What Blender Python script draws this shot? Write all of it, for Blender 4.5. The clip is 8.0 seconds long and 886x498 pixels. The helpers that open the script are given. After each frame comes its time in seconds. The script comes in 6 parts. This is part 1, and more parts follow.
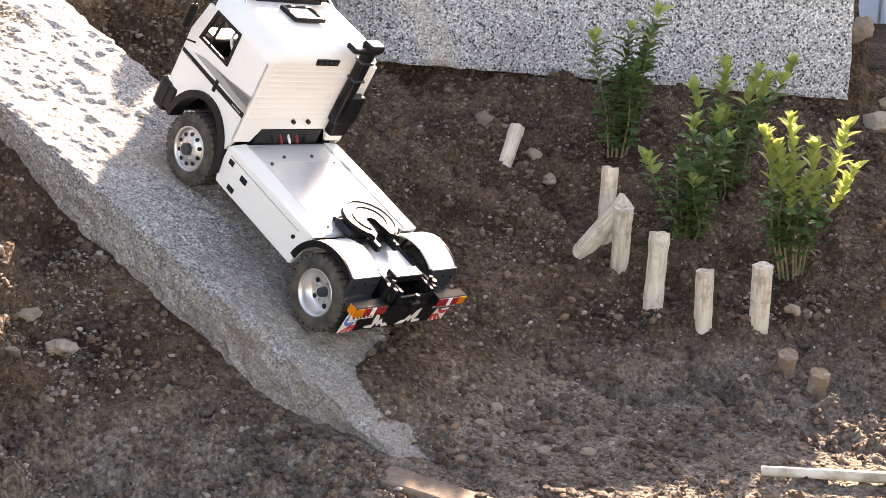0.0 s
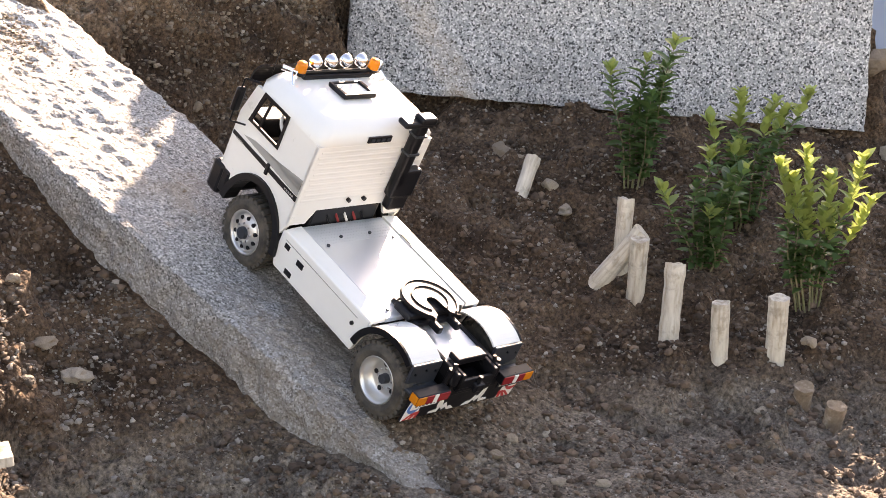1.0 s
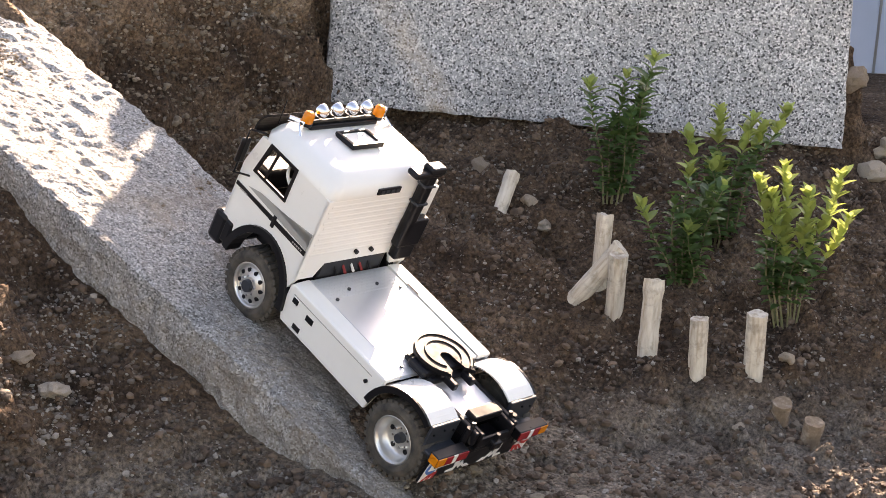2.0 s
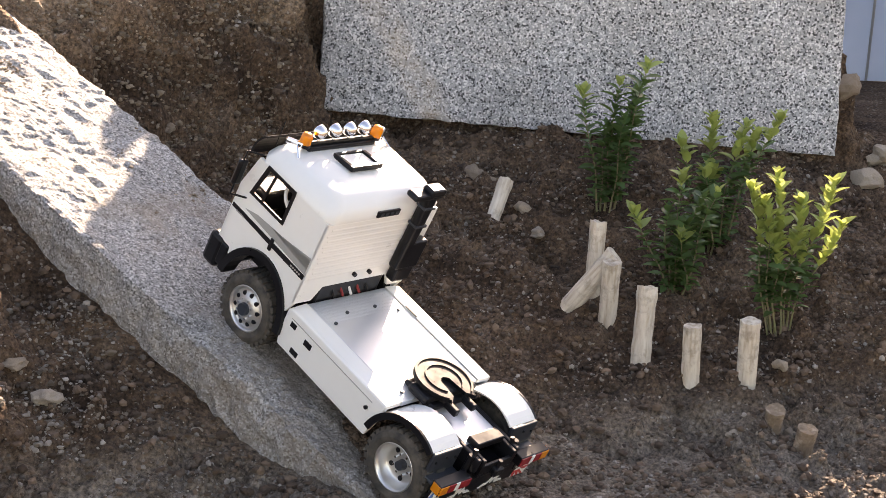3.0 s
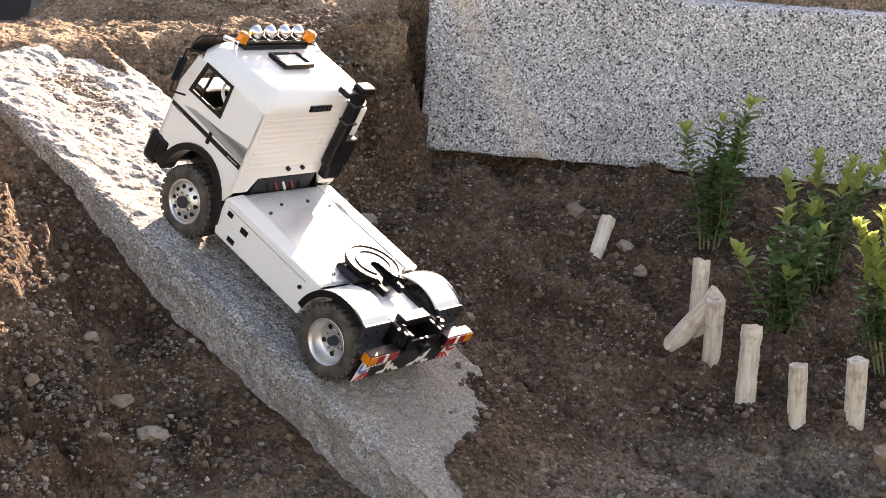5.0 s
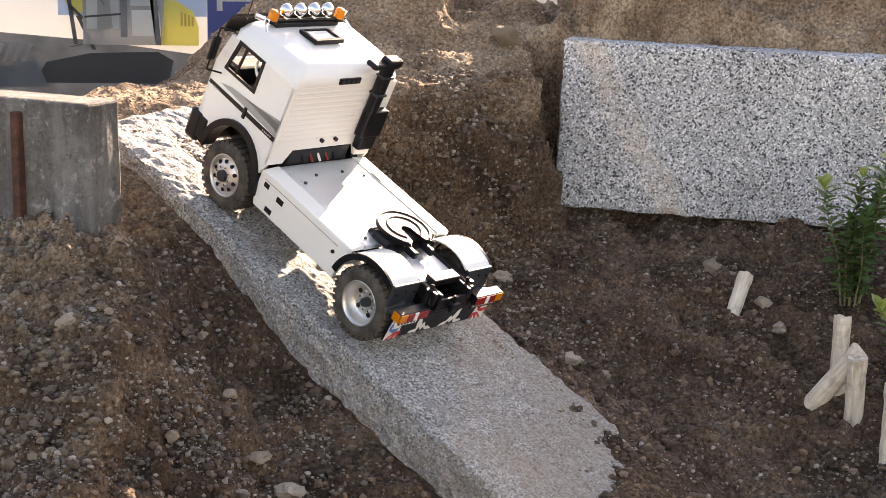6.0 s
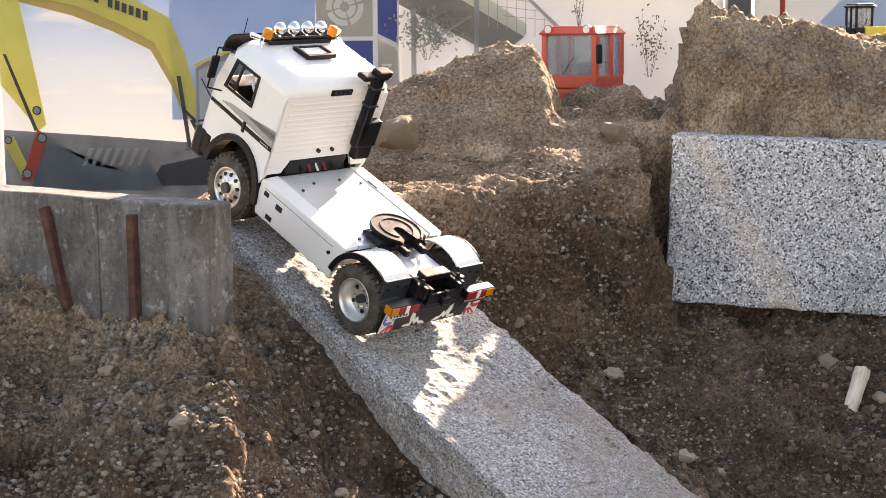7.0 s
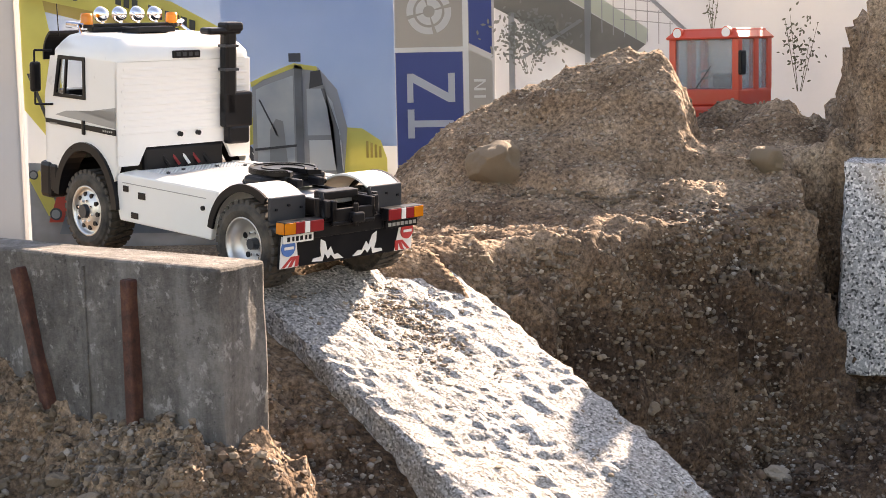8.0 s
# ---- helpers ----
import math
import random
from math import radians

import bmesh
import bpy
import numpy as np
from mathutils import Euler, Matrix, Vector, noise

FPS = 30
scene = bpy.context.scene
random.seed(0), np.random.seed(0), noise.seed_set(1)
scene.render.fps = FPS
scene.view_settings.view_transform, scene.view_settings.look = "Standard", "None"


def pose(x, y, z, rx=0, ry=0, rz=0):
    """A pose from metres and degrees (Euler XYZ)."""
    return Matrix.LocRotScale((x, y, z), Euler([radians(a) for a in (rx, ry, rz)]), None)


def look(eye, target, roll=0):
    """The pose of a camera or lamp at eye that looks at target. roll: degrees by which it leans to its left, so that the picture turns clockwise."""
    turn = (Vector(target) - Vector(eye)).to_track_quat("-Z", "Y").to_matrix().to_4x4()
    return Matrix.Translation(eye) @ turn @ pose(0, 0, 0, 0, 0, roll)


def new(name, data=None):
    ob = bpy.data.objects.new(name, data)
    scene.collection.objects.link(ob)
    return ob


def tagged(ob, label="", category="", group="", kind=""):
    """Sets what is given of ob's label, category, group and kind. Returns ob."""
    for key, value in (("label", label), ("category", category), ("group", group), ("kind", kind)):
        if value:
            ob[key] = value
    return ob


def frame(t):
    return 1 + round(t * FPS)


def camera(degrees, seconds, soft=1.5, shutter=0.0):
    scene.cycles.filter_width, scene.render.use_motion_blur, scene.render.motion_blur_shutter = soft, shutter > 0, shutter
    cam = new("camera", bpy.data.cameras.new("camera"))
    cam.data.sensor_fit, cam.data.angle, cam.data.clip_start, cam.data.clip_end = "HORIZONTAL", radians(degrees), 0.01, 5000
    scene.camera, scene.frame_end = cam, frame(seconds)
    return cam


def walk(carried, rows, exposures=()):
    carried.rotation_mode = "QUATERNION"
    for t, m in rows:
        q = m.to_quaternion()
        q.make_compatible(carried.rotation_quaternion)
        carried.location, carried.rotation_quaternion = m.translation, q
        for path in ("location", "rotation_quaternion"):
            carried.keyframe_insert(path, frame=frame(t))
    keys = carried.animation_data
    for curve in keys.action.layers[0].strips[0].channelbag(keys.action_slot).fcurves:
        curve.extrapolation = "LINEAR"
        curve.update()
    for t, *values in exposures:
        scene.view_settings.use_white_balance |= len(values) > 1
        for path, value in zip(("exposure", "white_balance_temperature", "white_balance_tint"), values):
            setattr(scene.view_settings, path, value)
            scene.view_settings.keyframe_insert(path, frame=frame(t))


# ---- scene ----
cam = camera(30.8, 8.0, soft=0.5)
walk(cam, [
    (0.0, pose(0.0000, 0.0000, 0.8000, 73.581, -2.407, -10.022)),
    (0.5, pose(0.0000, 0.0000, 0.8000, 74.168, -2.351, -9.560)),
    (1.0, pose(0.0000, 0.0000, 0.8000, 74.634, -2.496, -9.418)),
    (1.5, pose(0.0000, 0.0000, 0.8000, 74.847, -2.712, -9.484)),
    (2.0, pose(0.0000, 0.0000, 0.8000, 75.207, -2.880, -10.085)),
    (2.2, pose(0.0000, 0.0000, 0.8000, 75.282, -2.978, -10.234)),
    (3.3, pose(0.0000, 0.0000, 0.8000, 75.615, -2.927, -10.321)),
    (3.5, pose(0.0000, 0.0000, 0.8000, 75.741, -2.922, -10.128)),
    (4.0, pose(0.0000, 0.0000, 0.8000, 75.994, -2.881, -9.666)),
    (4.2, pose(0.0000, 0.0000, 0.8000, 76.081, -3.060, -9.146)),
    (5.3, pose(0.0000, 0.0000, 0.8000, 77.039, -1.839, -5.664)),
    (5.5, pose(0.0000, 0.0000, 0.8000, 77.328, -1.918, -4.755)),
    (6.0, pose(0.0000, 0.0000, 0.8000, 78.611, -0.797, -2.162)),
    (6.5, pose(0.0000, 0.0000, 0.8000, 80.500, 0.000, 0.000)),
    (7.0, pose(0.0000, 0.0000, 0.8000, 82.066, 0.454, 1.585)),
    (7.5, pose(-0.0060, 0.0933, 0.7944, 83.064, 0.918, 2.664)),
    (8.0, pose(-0.0318, 0.5305, 0.7674, 83.090, 1.218, 4.896)),
], [(0.0, 2.58, 9200, 24), (1.5, 2.38, 9200, 24), (3.5, 2.20, 9200, 24), (6.0, 2.28, 9300, 24), (7.0, 2.30, 9000, 22), (8.0, 2.10, 8900, 22)])

# ---- light: low sun from behind and to the right, clear sky ----
SUN_EL, SUN_AZ = 26.0, 24.5          # degrees above the horizon; degrees from +y towards +x
world = bpy.data.worlds.new("world")
scene.world = world
world.use_nodes = True
wn = world.node_tree
sky = wn.nodes.new("ShaderNodeTexSky")
sky.sky_type, sky.sun_disc = "NISHITA", False
sky.sun_elevation, sky.sun_rotation = radians(SUN_EL), radians(SUN_AZ)
wn.links.new(sky.outputs[0], wn.nodes["Background"].inputs[0])
wn.nodes["Background"].inputs[1].default_value = 0.106
sun = new("sun", bpy.data.lights.new("sun", "SUN"))
sun.data.energy, sun.data.angle, sun.data.color = 5.0, radians(0.5), (1.0, 0.945, 0.87)
_s = Vector((math.sin(radians(SUN_AZ)) * math.cos(radians(SUN_EL)), math.cos(radians(SUN_AZ)) * math.cos(radians(SUN_EL)), math.sin(radians(SUN_EL))))
sun.matrix_world = look(_s * 10, (0, 0, 0))


# ---- materials ----
def shader(name, color, rough=0.5, metal=0.0, spec=None):
    m = bpy.data.materials.new(name)
    m.use_nodes = True
    b = m.node_tree.nodes["Principled BSDF"]
    b.inputs["Base Color"].default_value = (*color, 1)
    b.inputs["Roughness"].default_value, b.inputs["Metallic"].default_value = rough, metal
    if spec is not None:
        b.inputs["Specular IOR Level"].default_value = spec
    return m


class Net:
    """A small builder of node networks on one material."""

    def __init__(self, m):
        self.m, self.t = m, m.node_tree
        self.b = self.t.nodes["Principled BSDF"]
        self.c = self.t.nodes.new("ShaderNodeTexCoord").outputs["Object"]

    def node(self, kind, **values):
        n = self.t.nodes.new(kind)
        for k, v in values.items():
            n.inputs[k].default_value = v
        return n

    def link(self, a, b):
        self.t.links.new(a, b)

    def noise(self, scale, detail=4.0, rough=0.55, coord=None):
        n = self.node("ShaderNodeTexNoise", Scale=scale, Detail=detail, Roughness=rough)
        self.link(coord or self.c, n.inputs["Vector"])
        return n.outputs["Fac"]

    def voronoi(self, scale, out="Distance", coord=None):
        n = self.node("ShaderNodeTexVoronoi", Scale=scale)
        self.link(coord or self.c, n.inputs["Vector"])
        return n.outputs[out]

    def ramp(self, fac, stops, hard=False):
        n = self.t.nodes.new("ShaderNodeValToRGB")
        if hard:
            n.color_ramp.interpolation = "CONSTANT"
        els = n.color_ramp.elements
        while len(els) < len(stops):
            els.new(0.5)
        for el, (p, c) in zip(els, stops):
            el.position = p
            el.color = (*c, 1) if isinstance(c, tuple) else (c, c, c, 1)
        self.link(fac, n.inputs[0])
        return n.outputs[0]

    def mix(self, fac, a, b, mode="MIX"):
        n = self.t.nodes.new("ShaderNodeMix")
        n.data_type, n.blend_type = "RGBA", mode
        for sock, v in ((n.inputs[0], fac), (n.inputs[6], a), (n.inputs[7], b)):
            if isinstance(v, (int, float)):
                sock.default_value = v
            elif isinstance(v, tuple):
                sock.default_value = (*v, 1)
            else:
                self.link(v, sock)
        return n.outputs[2]

    def maths(self, op, a, b=0.0):
        n = self.t.nodes.new("ShaderNodeMath")
        n.operation = op
        for sock, v in zip(n.inputs, (a, b)):
            if isinstance(v, (int, float)):
                sock.default_value = v
            else:
                self.link(v, sock)
        return n.outputs[0]

    def color(self, s):
        self.link(s, self.b.inputs["Base Color"])

    def rough(self, s):
        self.link(s, self.b.inputs["Roughness"])

    def bump(self, height, strength=0.5, dist=0.002):
        n = self.node("ShaderNodeBump", Strength=strength, Distance=dist)
        self.link(height, n.inputs["Height"])
        self.link(n.outputs[0], self.b.inputs["Normal"])
        return n


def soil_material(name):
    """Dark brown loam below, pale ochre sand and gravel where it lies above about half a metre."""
    m = shader(name, (0.16, 0.11, 0.08), 0.95, spec=0.2)
    n = Net(m)
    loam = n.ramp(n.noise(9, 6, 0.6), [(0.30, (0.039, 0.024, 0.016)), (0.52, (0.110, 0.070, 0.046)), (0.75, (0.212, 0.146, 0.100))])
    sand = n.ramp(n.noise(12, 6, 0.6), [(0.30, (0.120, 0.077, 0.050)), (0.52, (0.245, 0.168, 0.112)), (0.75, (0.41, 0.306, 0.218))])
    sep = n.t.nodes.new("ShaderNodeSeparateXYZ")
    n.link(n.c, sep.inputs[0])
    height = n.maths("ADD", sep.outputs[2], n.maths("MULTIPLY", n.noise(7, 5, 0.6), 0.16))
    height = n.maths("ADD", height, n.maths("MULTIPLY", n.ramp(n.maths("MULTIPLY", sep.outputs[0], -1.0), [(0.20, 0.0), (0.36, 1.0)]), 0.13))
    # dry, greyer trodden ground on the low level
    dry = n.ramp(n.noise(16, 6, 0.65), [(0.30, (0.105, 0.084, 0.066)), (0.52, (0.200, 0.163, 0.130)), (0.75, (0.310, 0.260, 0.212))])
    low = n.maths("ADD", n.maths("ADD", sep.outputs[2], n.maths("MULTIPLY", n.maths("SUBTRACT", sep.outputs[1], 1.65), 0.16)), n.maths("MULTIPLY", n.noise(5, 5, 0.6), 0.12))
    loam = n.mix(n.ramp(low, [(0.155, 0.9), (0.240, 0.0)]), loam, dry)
    # the split also puts the cut bank's shade into the colour, as loam
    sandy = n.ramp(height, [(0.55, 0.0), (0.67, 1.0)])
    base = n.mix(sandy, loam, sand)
    fine = n.ramp(n.noise(190, 5, 0.75), [(0.30, 0.10), (0.50, 0.92), (0.72, 1.9)])
    col = n.mix(1.0, base, fine, "MULTIPLY")
    grit = n.ramp(n.voronoi(260, "Color"), [(0.0, 0.0), (0.84, 0.0), (0.90, 0.5), (1.0, 0.5)])
    n.color(n.mix(grit, col, (0.36, 0.31, 0.26)))
    h = n.maths("ADD", n.noise(60, 6, 0.65), n.maths("MULTIPLY", n.voronoi(150), -0.6))
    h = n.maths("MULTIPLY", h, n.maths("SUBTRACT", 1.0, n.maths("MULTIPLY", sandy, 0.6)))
    n.bump(h, 1.0, 0.009)
    return m


def granite_material(name, dark, grey, white, scale, stain=None, bump=0.25, streak=False, soiled=False):
    m = shader(name, grey, 0.75)
    n = Net(m)
    g = n.ramp(n.voronoi(scale, "Color"), [(0.0, dark), (0.22, dark), (0.30, grey), (0.62, grey), (0.72, white), (1.0, white)])
    g2 = n.ramp(n.noise(scale * 0.9, 3, 0.7), [(0.34, 0.25), (0.50, 0.95), (0.75, 1.15)])
    col = n.mix(0.75, g, n.mix(1.0, g, g2, "MULTIPLY"))
    col = n.mix(1.0, col, n.ramp(n.noise(6, 4), [(0.3, 0.82), (0.7, 1.08)]), "MULTIPLY")
    if stain:
        band = n.ramp(n.noise(5.0, 5, 0.6), [(0.56, 0.0), (0.68, 0.75)])
        col = n.mix(band, col, n.mix(0.35, stain, g))
    if streak:
        # one slanting iron-coloured vein
        sep = n.t.nodes.new("ShaderNodeSeparateXYZ")
        n.link(n.c, sep.inputs[0])
        d = n.maths("ADD", n.maths("ADD", sep.outputs[0], n.maths("MULTIPLY", sep.outputs[2], 0.60)), n.maths("MULTIPLY", n.noise(14, 4), 0.05))
        vein = n.ramp(n.maths("ABSOLUTE", n.maths("SUBTRACT", d, 0.055)), [(0.0, 0.85), (0.012, 0.7), (0.035, 0.0)])
        col = n.mix(n.maths("MULTIPLY", vein, n.ramp(n.noise(22, 5), [(0.35, 0.15), (0.6, 1.0)])), col, n.mix(0.4, (0.56, 0.44, 0.33), g))
    if soiled:
        # earth-stained flanks and an earthy, trodden lower end
        sep = n.t.nodes.new("ShaderNodeSeparateXYZ")
        n.link(n.c, sep.inputs[0])
        flank = n.maths("SUBTRACT", 1.0, n.ramp(n.maths("ADD", n.maths("ADD", sep.outputs[2], 0.05), n.maths("MULTIPLY", n.noise(25, 4), 0.03)), [(0.030, 0.0), (0.064, 1.0)]))
        col = n.mix(n.maths("MULTIPLY", flank, 0.62), col, n.mix(0.5, (0.31, 0.240, 0.180), g))
        low = n.maths("ADD", n.maths("SUBTRACT", 0.46, sep.outputs[0]), n.maths("MULTIPLY", n.maths("ADD", sep.outputs[1], 0.06), -1.15))
        low = n.maths("ADD", low, n.maths("MULTIPLY", n.maths("SUBTRACT", n.noise(17, 7, 0.7), 0.5), 1.1))
        col = n.mix(n.ramp(low, [(0.02, 0.0), (0.22, 0.75)]), col, n.mix(0.25, (0.225, 0.178, 0.138), g))
        col = n.mix(n.ramp(n.noise(38, 6, 0.7), [(0.55, 0.0), (0.75, 0.5)]), col, (0.20, 0.155, 0.115))
    n.color(col)
    n.bump(n.maths("ADD", n.noise(scale * 0.6, 5, 0.7), n.maths("MULTIPLY", n.noise(75, 5, 0.65), 2.5 if soiled else 0.0)), bump, 0.004)
    return m


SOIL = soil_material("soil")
GRANITE = granite_material("granite", (0.055, 0.058, 0.064), (0.40, 0.41, 0.425), (0.76, 0.76, 0.77), 370, streak=True)
SLAB = granite_material("rough_granite", (0.13, 0.128, 0.125), (0.35, 0.347, 0.342), (0.62, 0.61, 0.60), 480, stain=(0.30, 0.235, 0.17), bump=0.7, soiled=True)
CONCRETE = shader("concrete", (0.3, 0.3, 0.29), 0.9)
_n = Net(CONCRETE)
_m = _n.node("ShaderNodeMapping", Scale=(1, 1, 0.12))
_n.link(_n.c, _m.inputs[0])
_col = _n.mix(1.0, _n.ramp(_n.noise(13, 8, 0.7), [(0.30, (0.060, 0.054, 0.049)), (0.50, (0.118, 0.110, 0.102)), (0.72, (0.22, 0.208, 0.196))]),
              _n.ramp(_n.noise(150, 6, 0.75), [(0.3, 0.6), (0.7, 1.35)]), "MULTIPLY")
_col = _n.mix(_n.ramp(_n.noise(26, 5, 0.6, _m.outputs[0]), [(0.5, 0.0), (0.72, 0.55)]), _col, (0.30, 0.29, 0.28))
_col = _n.mix(_n.ramp(_n.noise(20, 5, 0.6, _m.outputs[0]), [(0.28, 0.6), (0.42, 0.0)]), _col, (0.055, 0.052, 0.05))
_col = _n.mix(_n.ramp(_n.noise(55, 6, 0.75), [(0.56, 0.0), (0.64, 0.7)]), _col, (0.36, 0.35, 0.335))
_n.color(_n.mix(_n.ramp(_n.noise(85, 6, 0.8), [(0.33, 0.85), (0.42, 0.0)]), _col, (0.035, 0.033, 0.031)))
_n.bump(_n.maths("ADD", _n.noise(70, 7, 0.75), _n.maths("MULTIPLY", _n.noise(9, 3), 2.0)), 0.8, 0.005)
RUST = shader("rusty_iron", (0.07, 0.028, 0.02), 0.85)
_n = Net(RUST)
_n.color(_n.ramp(_n.noise(90, 5, 0.7), [(0.3, (0.035, 0.016, 0.012)), (0.55, (0.085, 0.032, 0.022)), (0.8, (0.16, 0.07, 0.04))]))
_n.bump(_n.noise(200, 4), 0.6, 0.002)


# ---- building helpers ----
def mesh_of(bm, name, smooth=False):
    me = bpy.data.meshes.new(name)
    bm.to_mesh(me)
    bm.free()
    if smooth:
        me.polygons.foreach_set("use_smooth", [True] * len(me.polygons))
    return me


def part(name, bm, material, parent=None, label="", smooth=False, m=None):
    """Links a bmesh as one mesh object, under a parent if one is given."""
    ob = new(name, mesh_of(bm, name, smooth))
    ob.data.materials.append(material)
    if parent is not None:
        ob.parent = parent
    if m is not None:
        ob.matrix_basis = m
    return tagged(ob, label)


def thing(name, label, category, m=None, group=""):
    ob = new(name)
    ob.empty_display_size = 0.05
    if m is not None:
        ob.matrix_basis = m
    return tagged(ob, label, category, group)


def add_box(bm, lo, hi, bevel=0.0, seg=2, m=None):
    got = bmesh.ops.create_cube(bm, size=1)["verts"]
    s, c = [h - l for l, h in zip(lo, hi)], [(h + l) / 2 for l, h in zip(lo, hi)]
    for v in got:
        v.co = Vector([v.co[i] * s[i] + c[i] for i in range(3)])
    if bevel > 0:
        edges = list({e for v in got for e in v.link_edges})
        out = bmesh.ops.bevel(bm, geom=edges, offset=bevel, segments=seg, profile=0.5, affect="EDGES")
        got = list({v for f in out["faces"] for v in f.verts} | {v for v in got if v.is_valid})
    if m is not None:
        bmesh.ops.transform(bm, matrix=m, verts=got)
    return got


def box(lo, hi, bevel=0.0, seg=2, m=None):
    bm = bmesh.new()
    add_box(bm, lo, hi, bevel, seg, m)
    return bm


def add_tube(bm, a, b, r, r2=None, n=16, caps=True):
    a, b = Vector(a), Vector(b)
    q = (b - a).to_track_quat("Z", "Y").to_matrix().to_4x4()
    out = bmesh.ops.create_cone(bm, cap_ends=caps, segments=n, radius1=r, radius2=r if r2 is None else r2, depth=(b - a).length)
    bmesh.ops.transform(bm, matrix=Matrix.Translation((a + b) / 2) @ q, verts=out["verts"])
    return out["verts"]


def tube(a, b, r, r2=None, n=16):
    bm = bmesh.new()
    add_tube(bm, a, b, r, r2, n)
    return bm


def add_lathe(bm, profile, n=32, m=None):
    """Turns a profile of (radius, height) round the z axis."""
    rings = []
    for r, z in profile:
        rings.append([bm.verts.new((r * math.cos(2 * math.pi * i / n), r * math.sin(2 * math.pi * i / n), z)) for i in range(n)])
    for a, b in zip(rings, rings[1:]):
        for i in range(n):
            bm.faces.new((a[i], a[(i + 1) % n], b[(i + 1) % n], b[i]))
    verts = [v for r in rings for v in r]
    if m is not None:
        bmesh.ops.transform(bm, matrix=m, verts=verts)
    return verts


def add_prism(bm, outline, depth, m=None, bevel=0.0):
    """An outline in the xy plane, raised to a depth along z."""
    lo = [bm.verts.new((x, y, 0)) for x, y in outline]
    hi = [bm.verts.new((x, y, depth)) for x, y in outline]
    k = len(outline)
    bm.faces.new(lo[::-1])
    bm.faces.new(hi)
    for i in range(k):
        bm.faces.new((lo[i], lo[(i + 1) % k], hi[(i + 1) % k], hi[i]))
    verts = lo + hi
    if bevel > 0:
        edges = list({e for v in verts for e in v.link_edges})
        out = bmesh.ops.bevel(bm, geom=edges, offset=bevel, segments=2, profile=0.5, affect="EDGES")
        verts = list({v for f in out["faces"] for v in f.verts} | {v for v in verts if v.is_valid})
    bmesh.ops.recalc_face_normals(bm, faces=bm.faces)
    if m is not None:
        bmesh.ops.transform(bm, matrix=m, verts=verts)
    return verts


def prism(outline, depth, m=None, bevel=0.0):
    bm = bmesh.new()
    add_prism(bm, outline, depth, m, bevel)
    return bm


# ---- the lie of the land ----
SX, SY, SZ = -0.107, 1.827, 0.376           # a point on the ramp's upper left edge
EH, LH = (-0.766, 0.643), (-0.643, -0.766)  # up the ramp and to its left, on plan
E3 = Vector((-0.671, 0.563, 0.483)).normalized()
N3 = Vector((0.365, -0.316, 0.876)).normalized()
L3 = N3.cross(E3)


def step(a, b, v):
    t = np.clip((v - a) / (b - a), 0, 1)
    return t * t * (3 - 2 * t)


def smax(a, b, k=0.02):
    h = np.clip(0.5 + 0.5 * (a - b) / k, 0, 1)
    return b * (1 - h) + a * h + k * h * (1 - h)


def smin(a, b, k=0.02):
    return -smax(-a, -b, k)


def bump_at(x, y, cx, cy, rx, ry, turn=0.0):
    c, s = math.cos(radians(turn)), math.sin(radians(turn))
    u, v = (x - cx) * c + (y - cy) * s, -(x - cx) * s + (y - cy) * c
    return np.exp(-((u / rx) ** 2 + (v / ry) ** 2))


